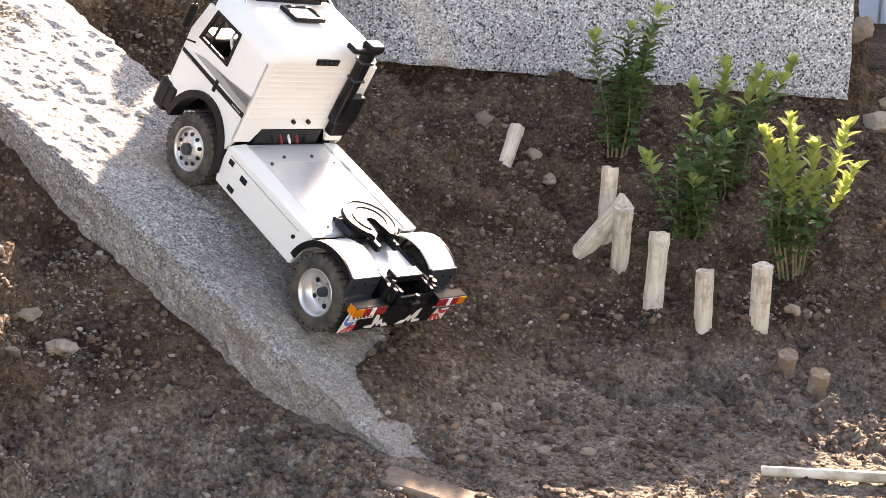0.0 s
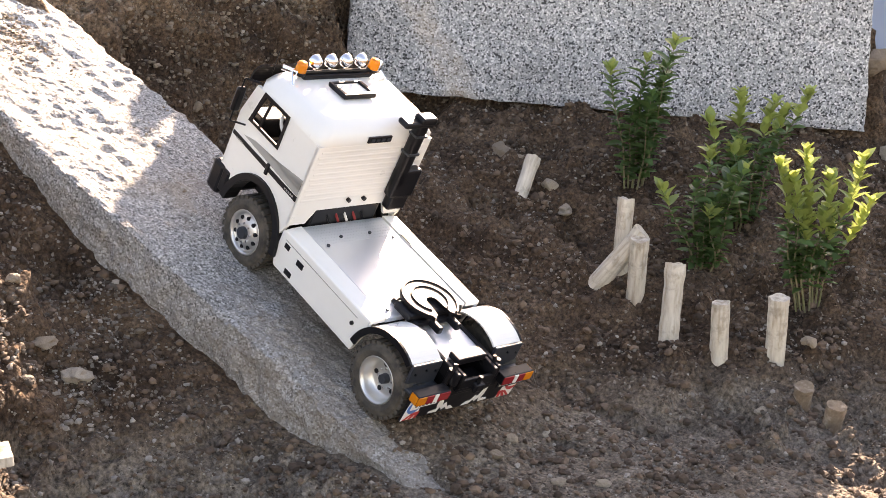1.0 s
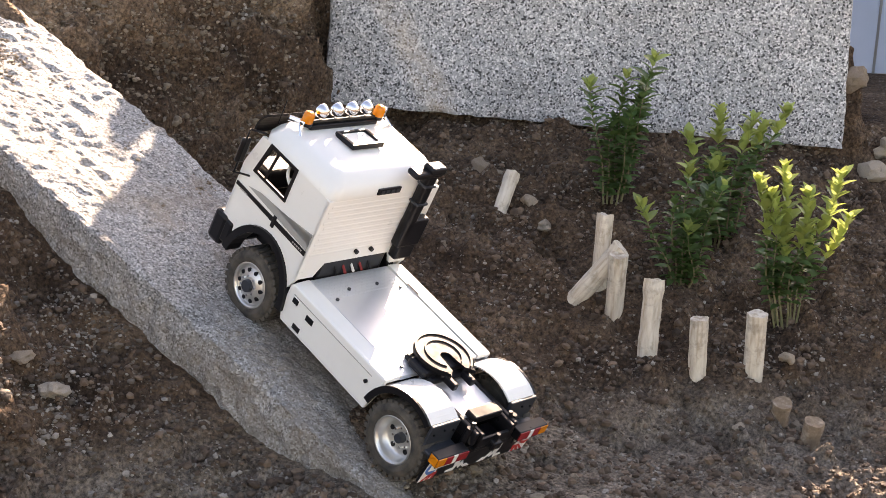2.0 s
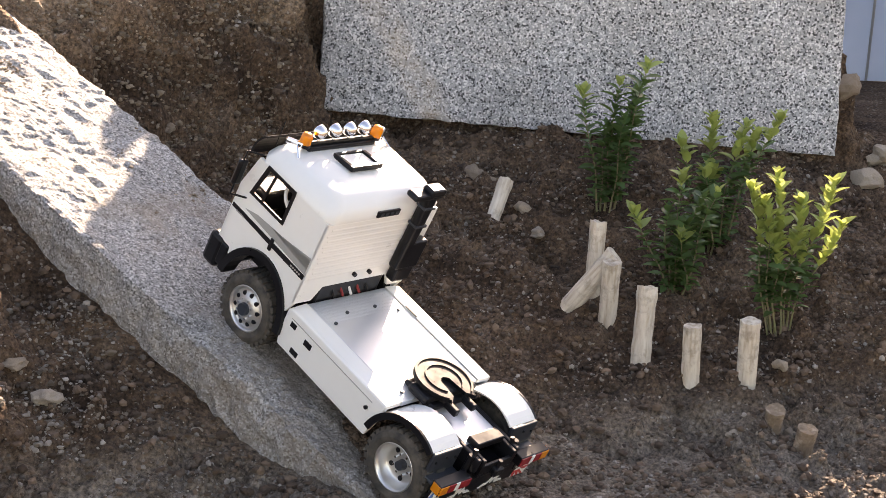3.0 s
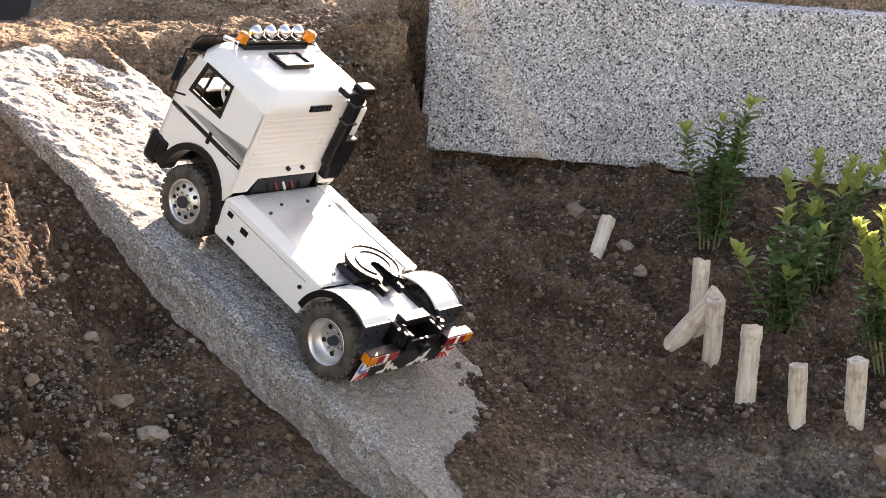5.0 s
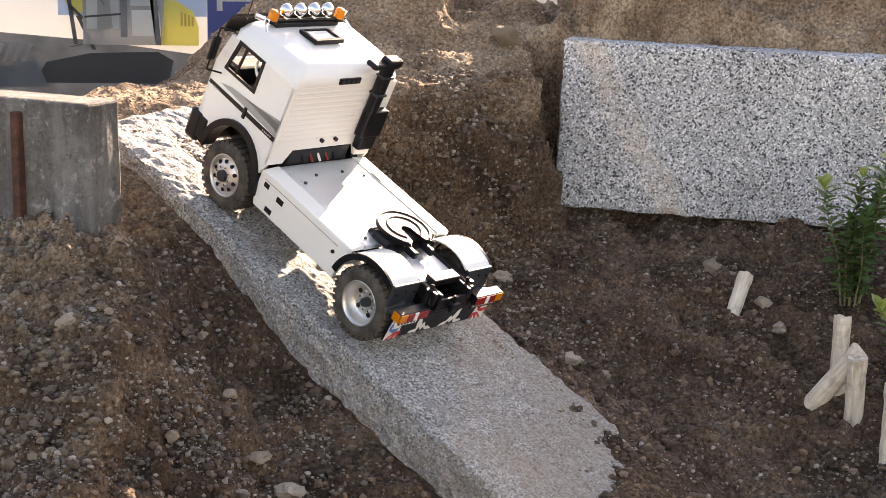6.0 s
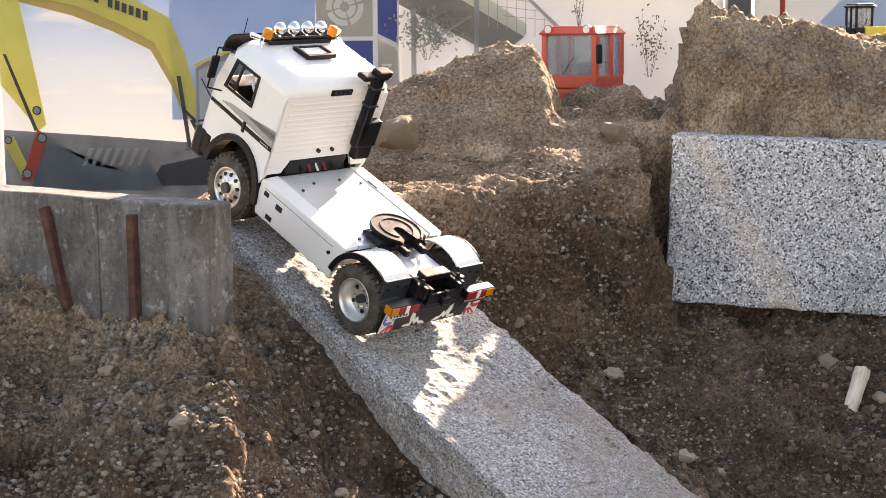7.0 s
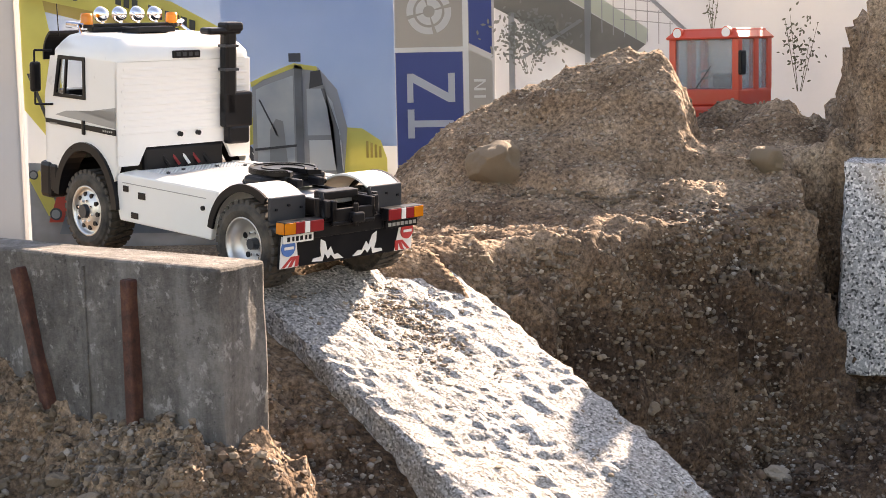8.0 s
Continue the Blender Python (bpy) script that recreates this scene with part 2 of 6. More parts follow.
def land(x, y):
    """The height of the bare earth, without its roughness."""
    x, y = np.asarray(x, float), np.asarray(y, float)
    ah = (x - SX) * EH[0] + (y - SY) * EH[1]
    l = (x - SX) * LH[0] + (y - SY) * LH[1]
    zs = SZ + 0.551 * ah
    # slope to the right of the ramp, up to the foot of the granite block
    zr = smax(0.34 - 0.31 * (2.45 - np.minimum(y, 2.45)), 0.108 + 0 * x, 0.03)
    d = np.maximum(-(l + 0.255), 0)
    low = step(-0.02, -0.17, ah)
    zb = low * (zs - 0.014 + 0.026 * step(-0.20, -0.40, ah) - 0.50 * np.maximum(d - 0.03, 0)) + (1 - low) * (zs - 0.075 - 0.42 * d)
    right = smax(zr, zb, 0.03)
    # pit to the left of the ramp, and the heap below the concrete block
    gap = 0.066 * step(-0.50, -0.28, ah) - 0.042 * step(-0.02, 0.16, ah) * step(0.20, 0.14, l) + 0.03 * step(0.15, 0.24, l)
    pit = smax(zs - gap - 0.16 * np.maximum(l, 0), 0.10 + 0 * x, 0.03)
    front = (1.79 - 0.67 * (x + 0.324) - y) * 0.83
    heap = smin(0.474 - 0.62 * np.maximum(front, 0) - 0.055 * step(-0.38, -0.60, x) - 1.5 * np.maximum(x + 0.27, 0), pit + 1.0 * (l - 0.085), 0.05)
    left = smax(pit, heap, 0.03)
    # earth washed over the lower right side of the ramp
    lim = -0.262 + (0.27 + 0.030 * np.sin(47 * ah + 1.0) + 0.016 * np.sin(113 * ah) + 0.012 * np.sin(61 * l)) * step(-0.22, -0.50, ah)
    over = smax(zs + np.clip(0.25 * (lim - l), -0.05, 0.012), 0.106 + 0 * x, 0.012)
    z = np.where(l > -0.035, left, np.where(l < -0.235, right, over))
    # dug hollows and their spoil near the stakes
    z = z - 0.040 * bump_at(x, y, 0.570, 2.125, 0.030, 0.042) - 0.034 * bump_at(x, y, 0.605, 2.065, 0.026, 0.030) + 0.026 * bump_at(x, y, 0.520, 2.075, 0.035, 0.050) + 0.020 * bump_at(x, y, 0.66, 2.12, 0.035, 0.04) - 0.025 * bump_at(x, y, 0.46, 2.21, 0.05, 0.03, 30)
    z = z + 0.010 * bump_at(x, y, 0.765, 1.715, 0.05, 0.03, -40)
    # upper level behind the ramp and behind the granite block
    s1 = (x + 0.18) * -0.53 + (y - 2.22) * 0.848
    s2 = ((x - 0.29) * 0.221 + (y - 2.55) * 0.975)
    up = np.maximum(step(-0.085, 0.03, s1) * step(0.298, 0.225, x), step(0.015, 0.085, s2) * step(1.165, 1.085, x))
    top = 0.572 + 0.088 * step(np.where(x > 0.32, 2.15, 2.40), 2.76, y) * step(-0.45, 0.0, x)
    top = top + 0.108 * bump_at(x, y, 0.05, 2.75, 0.19, 0.115) * step(0.130, 0.075, x) + 0.028 * bump_at(x, y, -0.15, 2.66, 0.2, 0.12) + 0.05 * bump_at(x, y, -0.24, 2.68, 0.10, 0.12)
    top = top + 0.162 * step(0.310, 0.365, x) * step(2.52, 2.68, y) * step(3.05, 2.75, y) * (1 - 0.32 * step(0.45, 0.64, x))
    top = top + 0.048 * bump_at(x, y, 0.238, 2.78, 0.048, 0.06)
    top = top + 0.042 * bump_at(x, y, 0.175, 2.86, 0.055, 0.045) - 0.055 * step(-0.38, -0.50, x)
    top = top - 0.14 * step(2.25, 3.0, y) * step(-0.12, -0.42, x)
    top = np.where(y > 2.85, top * 0 + 0.53 - 0.07 * step(-0.1, -0.4, x) + (top - 0.53 + 0.07 * step(-0.1, -0.4, x)) * step(3.12, 2.85, y), top)
    # washed terraces along the front of the heap
    ledge = np.sin(52 * y + 5 * x + 2.2 * np.sin(8 * x + 0.7)) + 0.5 * np.sin(97 * y - 7 * x + 1.5 * np.sin(13 * x))
    top = top + 0.0055 * ledge * step(2.22, 2.32, y) * step(2.74, 2.62, y) * step(0.35, 0.25, x)
    z = z * (1 - up) + top * up
    # the plain beyond the plot
    out = step(1.7, 3.4, np.hypot(x - 0.1, y - 2.1))
    return z * (1 - out) + 0.105 * out


def rough(x, y, z):
    """Roughness of the earth: clods, runnels and crumbs."""
    p = Vector((x, y, z))
    a = noise.noise(p * 8) * 0.018 + max(0, noise.noise(p * 13 + Vector((4, 4, 1))) - 0.2) * -0.05 + noise.noise(p * 21 + Vector((3, 1, 7))) * 0.011
    b = noise.turbulence(p * 50, 3, False) * 0.009
    c = max(0, noise.noise(p * 36 + Vector((9, 2, 4))) - 0.1) * 0.034 + max(0, noise.noise(p * 85 + Vector((2, 8, 1))) - 0.1) * 0.014
    k = min(1.0, max(0.0, (z - 0.50) / 0.07)) if y > 2.0 and x < 0.28 else 0.0
    # the upper bank is washed smooth, with fine gravel
    return (a + b + c) * (1 - k) + (a * (0.5 if x > -0.1 else 0.3) + b * 0.8 + c * 0.2) * k


def spread(near, fine, far, grow=1.35):
    """Even steps over a near stretch, then wider and wider ones out to the horizon."""
    vals = list(np.arange(near[0], near[1], fine))
    for sign, start in ((1, near[1]), (-1, near[0])):
        v, s = start, fine
        while abs(v) < far:
            s *= grow
            v += sign * s
            vals.append(v)
    return sorted(vals)


def calm_at(x, y):
    """Where the earth is trodden or washed flat along the ramp."""
    ah = (x - SX) * EH[0] + (y - SY) * EH[1]
    l = (x - SX) * LH[0] + (y - SY) * LH[1]
    edge = step(-0.98, -0.84, x) * step(1.28, 1.14, x) * step(1.18, 1.30, y) * step(3.12, 3.0, y)
    return np.where((l < 0.03) & (l > -0.31) & (ah < 0.33), 0.3, 1.0) * edge


def lie(x, y):
    """The height of the earth with its roughness at one place."""
    z = float(land(x, y))
    return z + (rough(x, y, z) - 0.008) * float(calm_at(x, y))


def build_ground():
    xs, ys = spread((-0.95, 1.25), 0.0054, 400), spread((1.25, 3.1), 0.0046, 400)
    X, Y = np.meshgrid(xs, ys)
    Z = land(X, Y)
    inside = (X > -1.1) & (X < 1.4) & (Y > 1.1) & (Y < 3.3)
    R = np.zeros_like(Z)
    for i, j in zip(*np.nonzero(inside)):
        R[i, j] = rough(X[i, j], Y[i, j], Z[i, j])
    Z = Z + (R - 0.008) * calm_at(X, Y)
    # on steep cut banks the roughness stands out sideways as well
    gy, gx = np.gradient(land(X, Y), np.array(ys), np.array(xs))
    steep = np.clip((np.hypot(gx, gy) - 0.5) / 1.5, 0, 1) * inside * (calm_at(X, Y) > 0.5)
    size = np.sqrt(1 + gx * gx + gy * gy)
    X, Y = X - gx / size * R * steep * 0.8, Y - gy / size * R * steep * 0.8
    ny, nx = X.shape
    verts = np.stack([X.ravel(), Y.ravel(), Z.ravel()], 1)
    idx = np.arange(ny * nx).reshape(ny, nx)
    faces = np.stack([idx[:-1, :-1].ravel(), idx[:-1, 1:].ravel(), idx[1:, 1:].ravel(), idx[1:, :-1].ravel()], 1)
    me = bpy.data.meshes.new("ground")
    me.from_pydata(verts.tolist(), [], faces.tolist())
    me.polygons.foreach_set("use_smooth", [True] * len(me.polygons))
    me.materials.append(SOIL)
    return tagged(new("ground", me), "bare brown earth with gravel, heaps and a dug-out pit", "ground", kind="structure")


ground = build_ground()


def rough_block(name, length, width, height, cell, amp, material, label, m, edge=0.006, top_amp=None):
    """A split stone block from x = 0 to length, y = -width to 0, z = -height to 0, with broken faces."""
    bm = bmesh.new()
    add_box(bm, (0, -width, -height), (length, 0, 0))
    for ax, size in ((0, length), (1, width), (2, height)):
        k = max(1, int(size / cell))
        for i in range(1, k):
            co, no = [0, 0, 0], [0, 0, 0]
            co[ax] = (0, -width, -height)[ax] + size * i / k
            no[ax] = 1
            bmesh.ops.bisect_plane(bm, geom=bm.verts[:] + bm.edges[:] + bm.faces[:], plane_co=co, plane_no=no)
    c = Vector((length / 2, -width / 2, -height / 2))
    for v in bm.verts:
        p = v.co.copy()
        fx, fy, fz = min(p.x, length - p.x), min(-p.y, p.y + width), min(-p.z, p.z + height)
        on = [(q < 1e-5) for q in (fx, fy, fz)]
        a = top_amp if (top_amp and p.z > -1e-5) else amp
        off = Vector([((1 if p[i] > c[i] else -1) if on[i] else 0) for i in range(3)])
        if p.z > -1e-5 and top_amp:
            # a split face: fairly level, with sharp-edged pits
            q = p + 0.014 * noise.noise_vector(p * 14)
            h = 0.45 * noise.noise(p * 11) - 0.60 * abs(noise.noise(Vector((q.x * 17 + 2, q.y * 30 + 7, 1)))) - 0.40 * abs(noise.noise(Vector((q.x * 62 + 3, q.y * 40 + 1, 2)))) + 0.28 * noise.noise(q * 95) + 0.28
        else:
            h = noise.noise(p * 26) * 0.6 + noise.noise(p * 58 + Vector((5, 5, 5))) * 0.8 + (noise.noise(p * 120) * 0.4)
        near = sum(1 for q in (fx, fy, fz) if q < cell * 0.6)
        v.co = p + off * h * a
        if near >= 2:
            v.co = v.co - off.normalized() * edge * (0.6 + 0.8 * abs(noise.noise(p * 45)))
    return part(name, bm, material, None, label, smooth=False, m=m)


RAMP = Matrix((( *E3, 0), (*L3, 0), (*N3, 0), (0, 0, 0, 1))).transposed()
RAMP.translation = Vector((SX, SY, SZ)) + E3 * -0.62 - N3 * 0.0015
ramp = rough_block("granite_ramp", 0.99, 0.258, 0.13, 0.0056, 0.0055, SLAB, "long rough-split granite slab leaning as a ramp", RAMP, edge=0.0028, top_amp=0.0085)
tagged(ramp, category="stone slab")

bx = Vector((0.793, -0.18, -0.026)).normalized()
by = Vector((0.221, 0.975, 0)).normalized()
bz = bx.cross(by)
BLOCK = Matrix(((*bx, 0), (*by, 0), (*bz, 0), (0, 0, 0, 1))).transposed()
BLOCK.translation = Vector((0.289, 2.55, 0.626)) + by * 0.11
granite = rough_block("granite_block", 0.815, 0.11, 0.27, 0.012, 0.0025, GRANITE, "grey speckled granite block standing on edge in the earth", BLOCK, edge=0.0045)
tagged(granite, category="stone block")
for v in granite.data.vertices:
    v.co.x *= 1 + 0.026 * max(0.0, -v.co.z / 0.27)


def concrete_block():
    """A kerb-like block whose end is cut askew, with two rusty bars on its front."""
    t = thing("concrete_block", "weathered grey concrete block with rusty iron bars", "concrete block")
    front, back, u = Vector((-0.324, 1.79, 0)), Vector((-0.2975, 1.8440, 0)), Vector((-0.835, 0.55, 0))
    pts = [front, back, back + u * 0.75, front + u * 0.85]
    bm = prism([(p.x, p.y) for p in pts], 0.32, Matrix.Translation((0, 0, 0.28)), 0.003)
    bmesh.ops.subdivide_edges(bm, edges=bm.edges[:], cuts=9, use_grid_fill=True)
    for v in bm.verts:
        # worn arrises and a broken corner
        v.co += Vector((noise.noise(v.co * 40), noise.noise(v.co * 40 + Vector((7, 0, 0))), noise.noise(v.co * 40 + Vector((0, 7, 0))))) * 0.0022
    part("body", bm, CONCRETE, t)
    nrm = Vector((-0.55, -0.835, 0))
    uz = Matrix(((*u, 0), (*nrm, 0), (0, 0, 1, 0), (0, 0, 0, 1))).transposed()
    for du in (0.168, 0.395):
        part("form_seam", box((-0.0016, -0.001, 0.30), (0.0016, 0.0022, 0.592), 0.0006, m=Matrix.Translation(front + u * du) @ uz), CONCRETE, t)
    for du, lean in ((0.105, 0.0), (0.255, 0.040)):
        a, b = front + u * du + nrm * 0.004 + Vector((0, 0, 0.585)), front + u * (du - lean) + nrm * 0.006 + Vector((0, 0, 0.43))
        q = Matrix(((*u, 0), (*nrm, 0), (0, 0, 1, 0), (0, 0, 0, 1))).transposed()
        bm = bmesh.new()
        add_box(bm, (-0.006, -0.006, -0.145), (0.006, 0.006, 0.0), 0.002)
        part("iron_bar", bm, RUST, t, "rusty flat iron bar", m=Matrix.Translation(a) @ q @ pose(0, 0, 0, 0, math.degrees(math.atan2(lean, 0.142)), 0))
    return t


concrete_block()


# ---- the model truck: x ahead, y to its left, z up, from the ground under the rear axle ----
def plastic(name, color, rough_, dust=0.12):
    m = shader(name, color, rough_)
    n = Net(m)
    n.color(n.mix(n.ramp(n.noise(38, 6, 0.65), [(0.45, 0.0), (0.8, dust)]), color, (0.32, 0.27, 0.21)))
    n.rough(n.ramp(n.noise(60, 4), [(0.3, rough_ * 0.85), (0.7, min(1, rough_ * 1.3))]))
    return m


PAINT = plastic("white_paint", (0.79, 0.78, 0.75), 0.32, 0.05)
PAINT.node_tree.nodes["Principled BSDF"].inputs["Coat Weight"].default_value = 0.3
ALU = shader("brushed_aluminium", (0.70, 0.72, 0.75), 0.36, 0.6)
_n = Net(ALU)
_n.rough(_n.ramp(_n.noise(45, 5), [(0.3, 0.27), (0.7, 0.42)]))
BLACK = plastic("black_plastic", (0.008, 0.008, 0.010), 0.32, 0.012)
GREY = plastic("dark_grey_steel", (0.026, 0.031, 0.040), 0.34, 0.03)
BLACK.node_tree.nodes["Principled BSDF"].inputs["Specular IOR Level"].default_value = 0.22
RUBBER = shader("dusty_rubber", (0.05, 0.045, 0.04), 0.9)
_n = Net(RUBBER)
_n.color(_n.ramp(_n.noise(60, 5, 0.6), [(0.32, (0.022, 0.021, 0.02)), (0.7, (0.105, 0.088, 0.07))]))
CHROME = shader("chrome", (0.85, 0.85, 0.86), 0.12, 1.0)
RIM = shader("cast_aluminium", (0.62, 0.61, 0.59), 0.38, 0.85)
STRIPE = plastic("silver_grey_film", (0.32, 0.315, 0.30), 0.35, 0.1)
ORANGE = shader("orange_lens", (0.82, 0.25, 0.015), 0.2)
ORANGE.node_tree.nodes["Principled BSDF"].inputs["Transmission Weight"].default_value = 0.25
RED = shader("red_lens", (0.27, 0.018, 0.022), 0.2)
SIGN_WHITE = shader("white_film", (0.75, 0.74, 0.72), 0.5)
SIGN_RED = shader("red_film", (0.50, 0.04, 0.04), 0.5)
SIGN_BLUE = shader("blue_film", (0.06, 0.18, 0.48), 0.5)
GLASS = shader("clear_glass", (0.9, 0.92, 0.92), 0.03)
GLASS.node_tree.nodes["Principled BSDF"].inputs["Transmission Weight"].default_value = 1.0
GLASS.node_tree.nodes["Principled BSDF"].inputs["IOR"].default_value = 1.1
SEAT = shader("red_cloth", (0.25, 0.03, 0.03), 0.9)
SIDE = Matrix(((1, 0, 0, 0), (0, 0, -1, 0), (0, 1, 0, 0), (0, 0, 0, 1)))   # outline x, z; depth towards -y

truck = thing("model_truck", "white four-wheel-drive model tractor truck with an aluminium deck", "toy truck")


def arc(cx, cz, rx, rz, a0, a1, k):
    return [(cx + rx * math.cos(radians(a0 + (a1 - a0) * i / k)), cz + rz * math.sin(radians(a0 + (a1 - a0) * i / k))) for i in range(k + 1)]


def build_cab():
    for s in (1, -1):
        y0 = 0.086 if s > 0 else -0.0815
        m = Matrix.Translation((0, y0, 0)) @ SIDE
        side = bmesh.new()
        # lower side with the arch cut out, then pillars; the window stays open
        add_prism(side, [(0.205, 0.0945)] + arc(0.262, 0.046, 0.050, 0.062, 158, 22, 12) + [(0.318, 0.080), (0.338, 0.085), (0.338, 0.160), (0.205, 0.160)], 0.0045, m)
        add_prism(side, [(0.205, 0.160), (0.262, 0.160), (0.262, 0.2015), (0.205, 0.2015)], 0.0045, m)
        add_prism(side, [(0.318, 0.160), (0.338, 0.160), (0.326, 0.2015), (0.308, 0.2015)], 0.0045, m)
        bmesh.ops.remove_doubles(side, verts=side.verts, dist=0.00005)
        part("cab_side", side, PAINT, truck)
    part("cab_front", box((0.333, -0.086, 0.085), (0.339, 0.086, 0.162), 0.002), PAINT, truck)
    cab = bmesh.new()
    # back wall with the cut-out at its foot, ribs and the sloping shoulder
    back = [(-0.086, 0.0945), (-0.060, 0.0945), (-0.052, 0.114), (0.052, 0.114), (0.060, 0.0945), (0.086, 0.0945), (0.086, 0.2015), (-0.086, 0.2015)]
    add_prism(cab, back, 0.005, Matrix(((0, 0, 1, 0.204), (1, 0, 0, 0), (0, 1, 0, 0), (0, 0, 0, 1))), 0.0012)
    body = part("cab_back", cab, PAINT, truck)
    roof = bmesh.new()
    rows = [(0.2035, 0.0862, 0.2015), (0.2037, 0.0858, 0.2085), (0.2090, 0.0815, 0.2165), (0.2180, 0.0760, 0.2235), (0.2290, 0.0715, 0.2262)]
    fx = [0.3270, 0.3268, 0.3245, 0.3185, 0.3100]
    rings = []
    for (xb, yy, z), xf in zip(rows, fx):
        c = 0.010 if z < 0.21 else 0.014
        rings.append([roof.verts.new(p) for p in ((xb, -yy + c, z), (xb + c * 0.3, -yy + c * 0.3, z), (xb + c, -yy, z), (xf - c, -yy, z), (xf, -yy + c, z), (xf, yy - c, z), (xf - c, yy, z), (xb + c, yy, z), (xb + c * 0.3, yy - c * 0.3, z), (xb, yy - c, z))])
    for a, b in zip(rings, rings[1:]):
        for i in range(10):
            roof.faces.new((a[i], a[(i + 1) % 10], b[(i + 1) % 10], b[i]))
    roof.faces.new(rings[-1])
    roof.faces.new(rings[0][::-1])
    bmesh.ops.recalc_face_normals(roof, faces=roof.faces)
    roof_ob = part("roof", roof, PAINT, truck, "", True)
    roof_ob.data.set_sharp_from_angle(angle=radians(62))
    # pressed ribs across the back
    for k in range(10):
        z = 0.1285 + k * 0.0072
        y1 = 0.081 - 0.003 * (k % 2)
        add = bmesh.new()
        add_prism(add, [(0.0, z - 0.0022), (0.0007, z - 0.0008), (0.0007, z + 0.0008), (0.0, z + 0.0022)], 2 * y1, Matrix.Translation((0.2042, y1, 0)) @ SIDE @ Matrix.Diagonal((-1, 1, 1, 1)))
        part("back_rib", add, PAINT, body)
    for y0, y1 in ((-0.0175, 0.0175),):
        vent = part("vent", box((0.2015, y0, 0.2035), (0.2045, y1, 0.2115), 0.001), BLACK, body, "black vent slot")
        for k in range(4):
            part("vent_bar", box((0.2008, y0 + 0.003 + k * 0.0078, 0.2055), (0.2018, y0 + 0.008 + k * 0.0078, 0.2095)), GREY, vent)
    for y in (0.0093, -0.0142):
        part("bolt", tube((0.200, y, 0.1243), (0.205, y, 0.1243), 0.0026, n=10), BLACK, body)
    # dark insides with a seat and a wheel to steer by
    part("cab_floor", box((0.21, -0.080, 0.112), (0.333, 0.080, 0.116)), BLACK, truck)
    part("seat", box((0.225, 0.015, 0.116), (0.262, 0.062, 0.185), 0.008), BLACK, truck)
    part("seat", box((0.225, -0.062, 0.116), (0.262, -0.015, 0.185), 0.008), BLACK, truck)
    wheel = bmesh.new()
    add_lathe(wheel, [(0.0195 + 0.0020 * math.cos(a), 0.0020 * math.sin(a)) for a in [i * math.pi / 4 for i in range(9)]], 28)
    for a in (90, 210, 330):
        add_tube(wheel, (0, 0, 0), (0.0195 * math.cos(radians(a)), 0.0195 * math.sin(radians(a)), 0), 0.0018, n=6)
    part("steering_wheel", wheel, SIGN_WHITE, truck, "white steering wheel", True, pose(0.277, 0.056, 0.176, 0, -38, 0))
    part("dashboard", box((0.305, -0.078, 0.14), (0.332, 0.078, 0.166), 0.004), BLACK, truck)
    # window frames, glass, screen and visor
    for s in (1, -1):
        y = s * 0.0862
        fr = bmesh.new()
        out, inn = [(0.2605, 0.1590), (0.3200, 0.1590), (0.3095, 0.2030), (0.2605, 0.2030)], [(0.2645, 0.1630), (0.3145, 0.1630), (0.3055, 0.1990), (0.2645, 0.1990)]
        for i in range(4):
            j = (i + 1) % 4
            add_prism(fr, [out[i], out[j], inn[j], inn[i]], 0.0022, Matrix.Translation((0, y + 0.0011, 0)) @ SIDE)
        add_prism(fr, [(0.2985, 0.161), (0.3015, 0.161), (0.2960, 0.201), (0.2930, 0.201)], 0.0022, Matrix.Translation((0, y + 0.0009, 0)) @ SIDE)
        part("window_frame", fr, BLACK, truck)
        arch = bmesh.new()
        o_, i_ = arc(0.262, 0.046, 0.058, 0.069, 176, 8, 18), arc(0.262, 0.046, 0.049, 0.0605, 176, 8, 18)
        for k in range(18):
            add_prism(arch, [o_[k], o_[k + 1], i_[k + 1], i_[k]], 0.020, Matrix.Translation((0, s * 0.0895 if s > 0 else -0.0695, 0)) @ SIDE)
        bmesh.ops.remove_doubles(arch, verts=arch.verts, dist=0.00005)
        part("wheel_arch", arch, BLACK, truck, "black plastic wheel arch")
        film = bmesh.new()
        for x0, x1, za, zb in ((0.2075, 0.318, 0.1395, 0.1460), (0.2075, 0.275, 0.1465, 0.1490)):
            add_prism(film, [(x0, za - 0.006), (x1, za), (x1 - 0.02, zb - 0.001), (x0, zb + 0.006)], 0.0004, Matrix.Translation((0, s * 0.0864 + 0.0002, 0)) @ SIDE)
        part("stripe", film, STRIPE, body, "silver-grey stripe")
        part("trim_strip", prism([(0.2070, 0.1265), (0.336, 0.1300), (0.336, 0.1345), (0.2070, 0.1325)], 0.0016, Matrix.Translation((0, s * 0.0864 + 0.0008, 0)) @ SIDE), BLACK, body, "black trim strip with unreadable lettering")
        for k in range(9):
            part("lettering", box((0.2120 + k * 0.0036 if k < 5 else 0.296 + k * 0.0036, s * 0.0872 - 0.0002, 0.1289), (0.2143 + k * 0.0036 if k < 5 else 0.2983 + k * 0.0036, s * 0.0872 + 0.0004, 0.1308)), STRIPE, body)
        part("door_handle", box((0.262, s * 0.0868 - 0.0012, 0.1225), (0.267, s * 0.0868 + 0.0014, 0.1375), 0.001), BLACK, body)
        mir = bmesh.new()
        add_box(mir, (0.330, s * 0.100 - 0.006, 0.163), (0.337, s * 0.100 + 0.006, 0.195), 0.003)
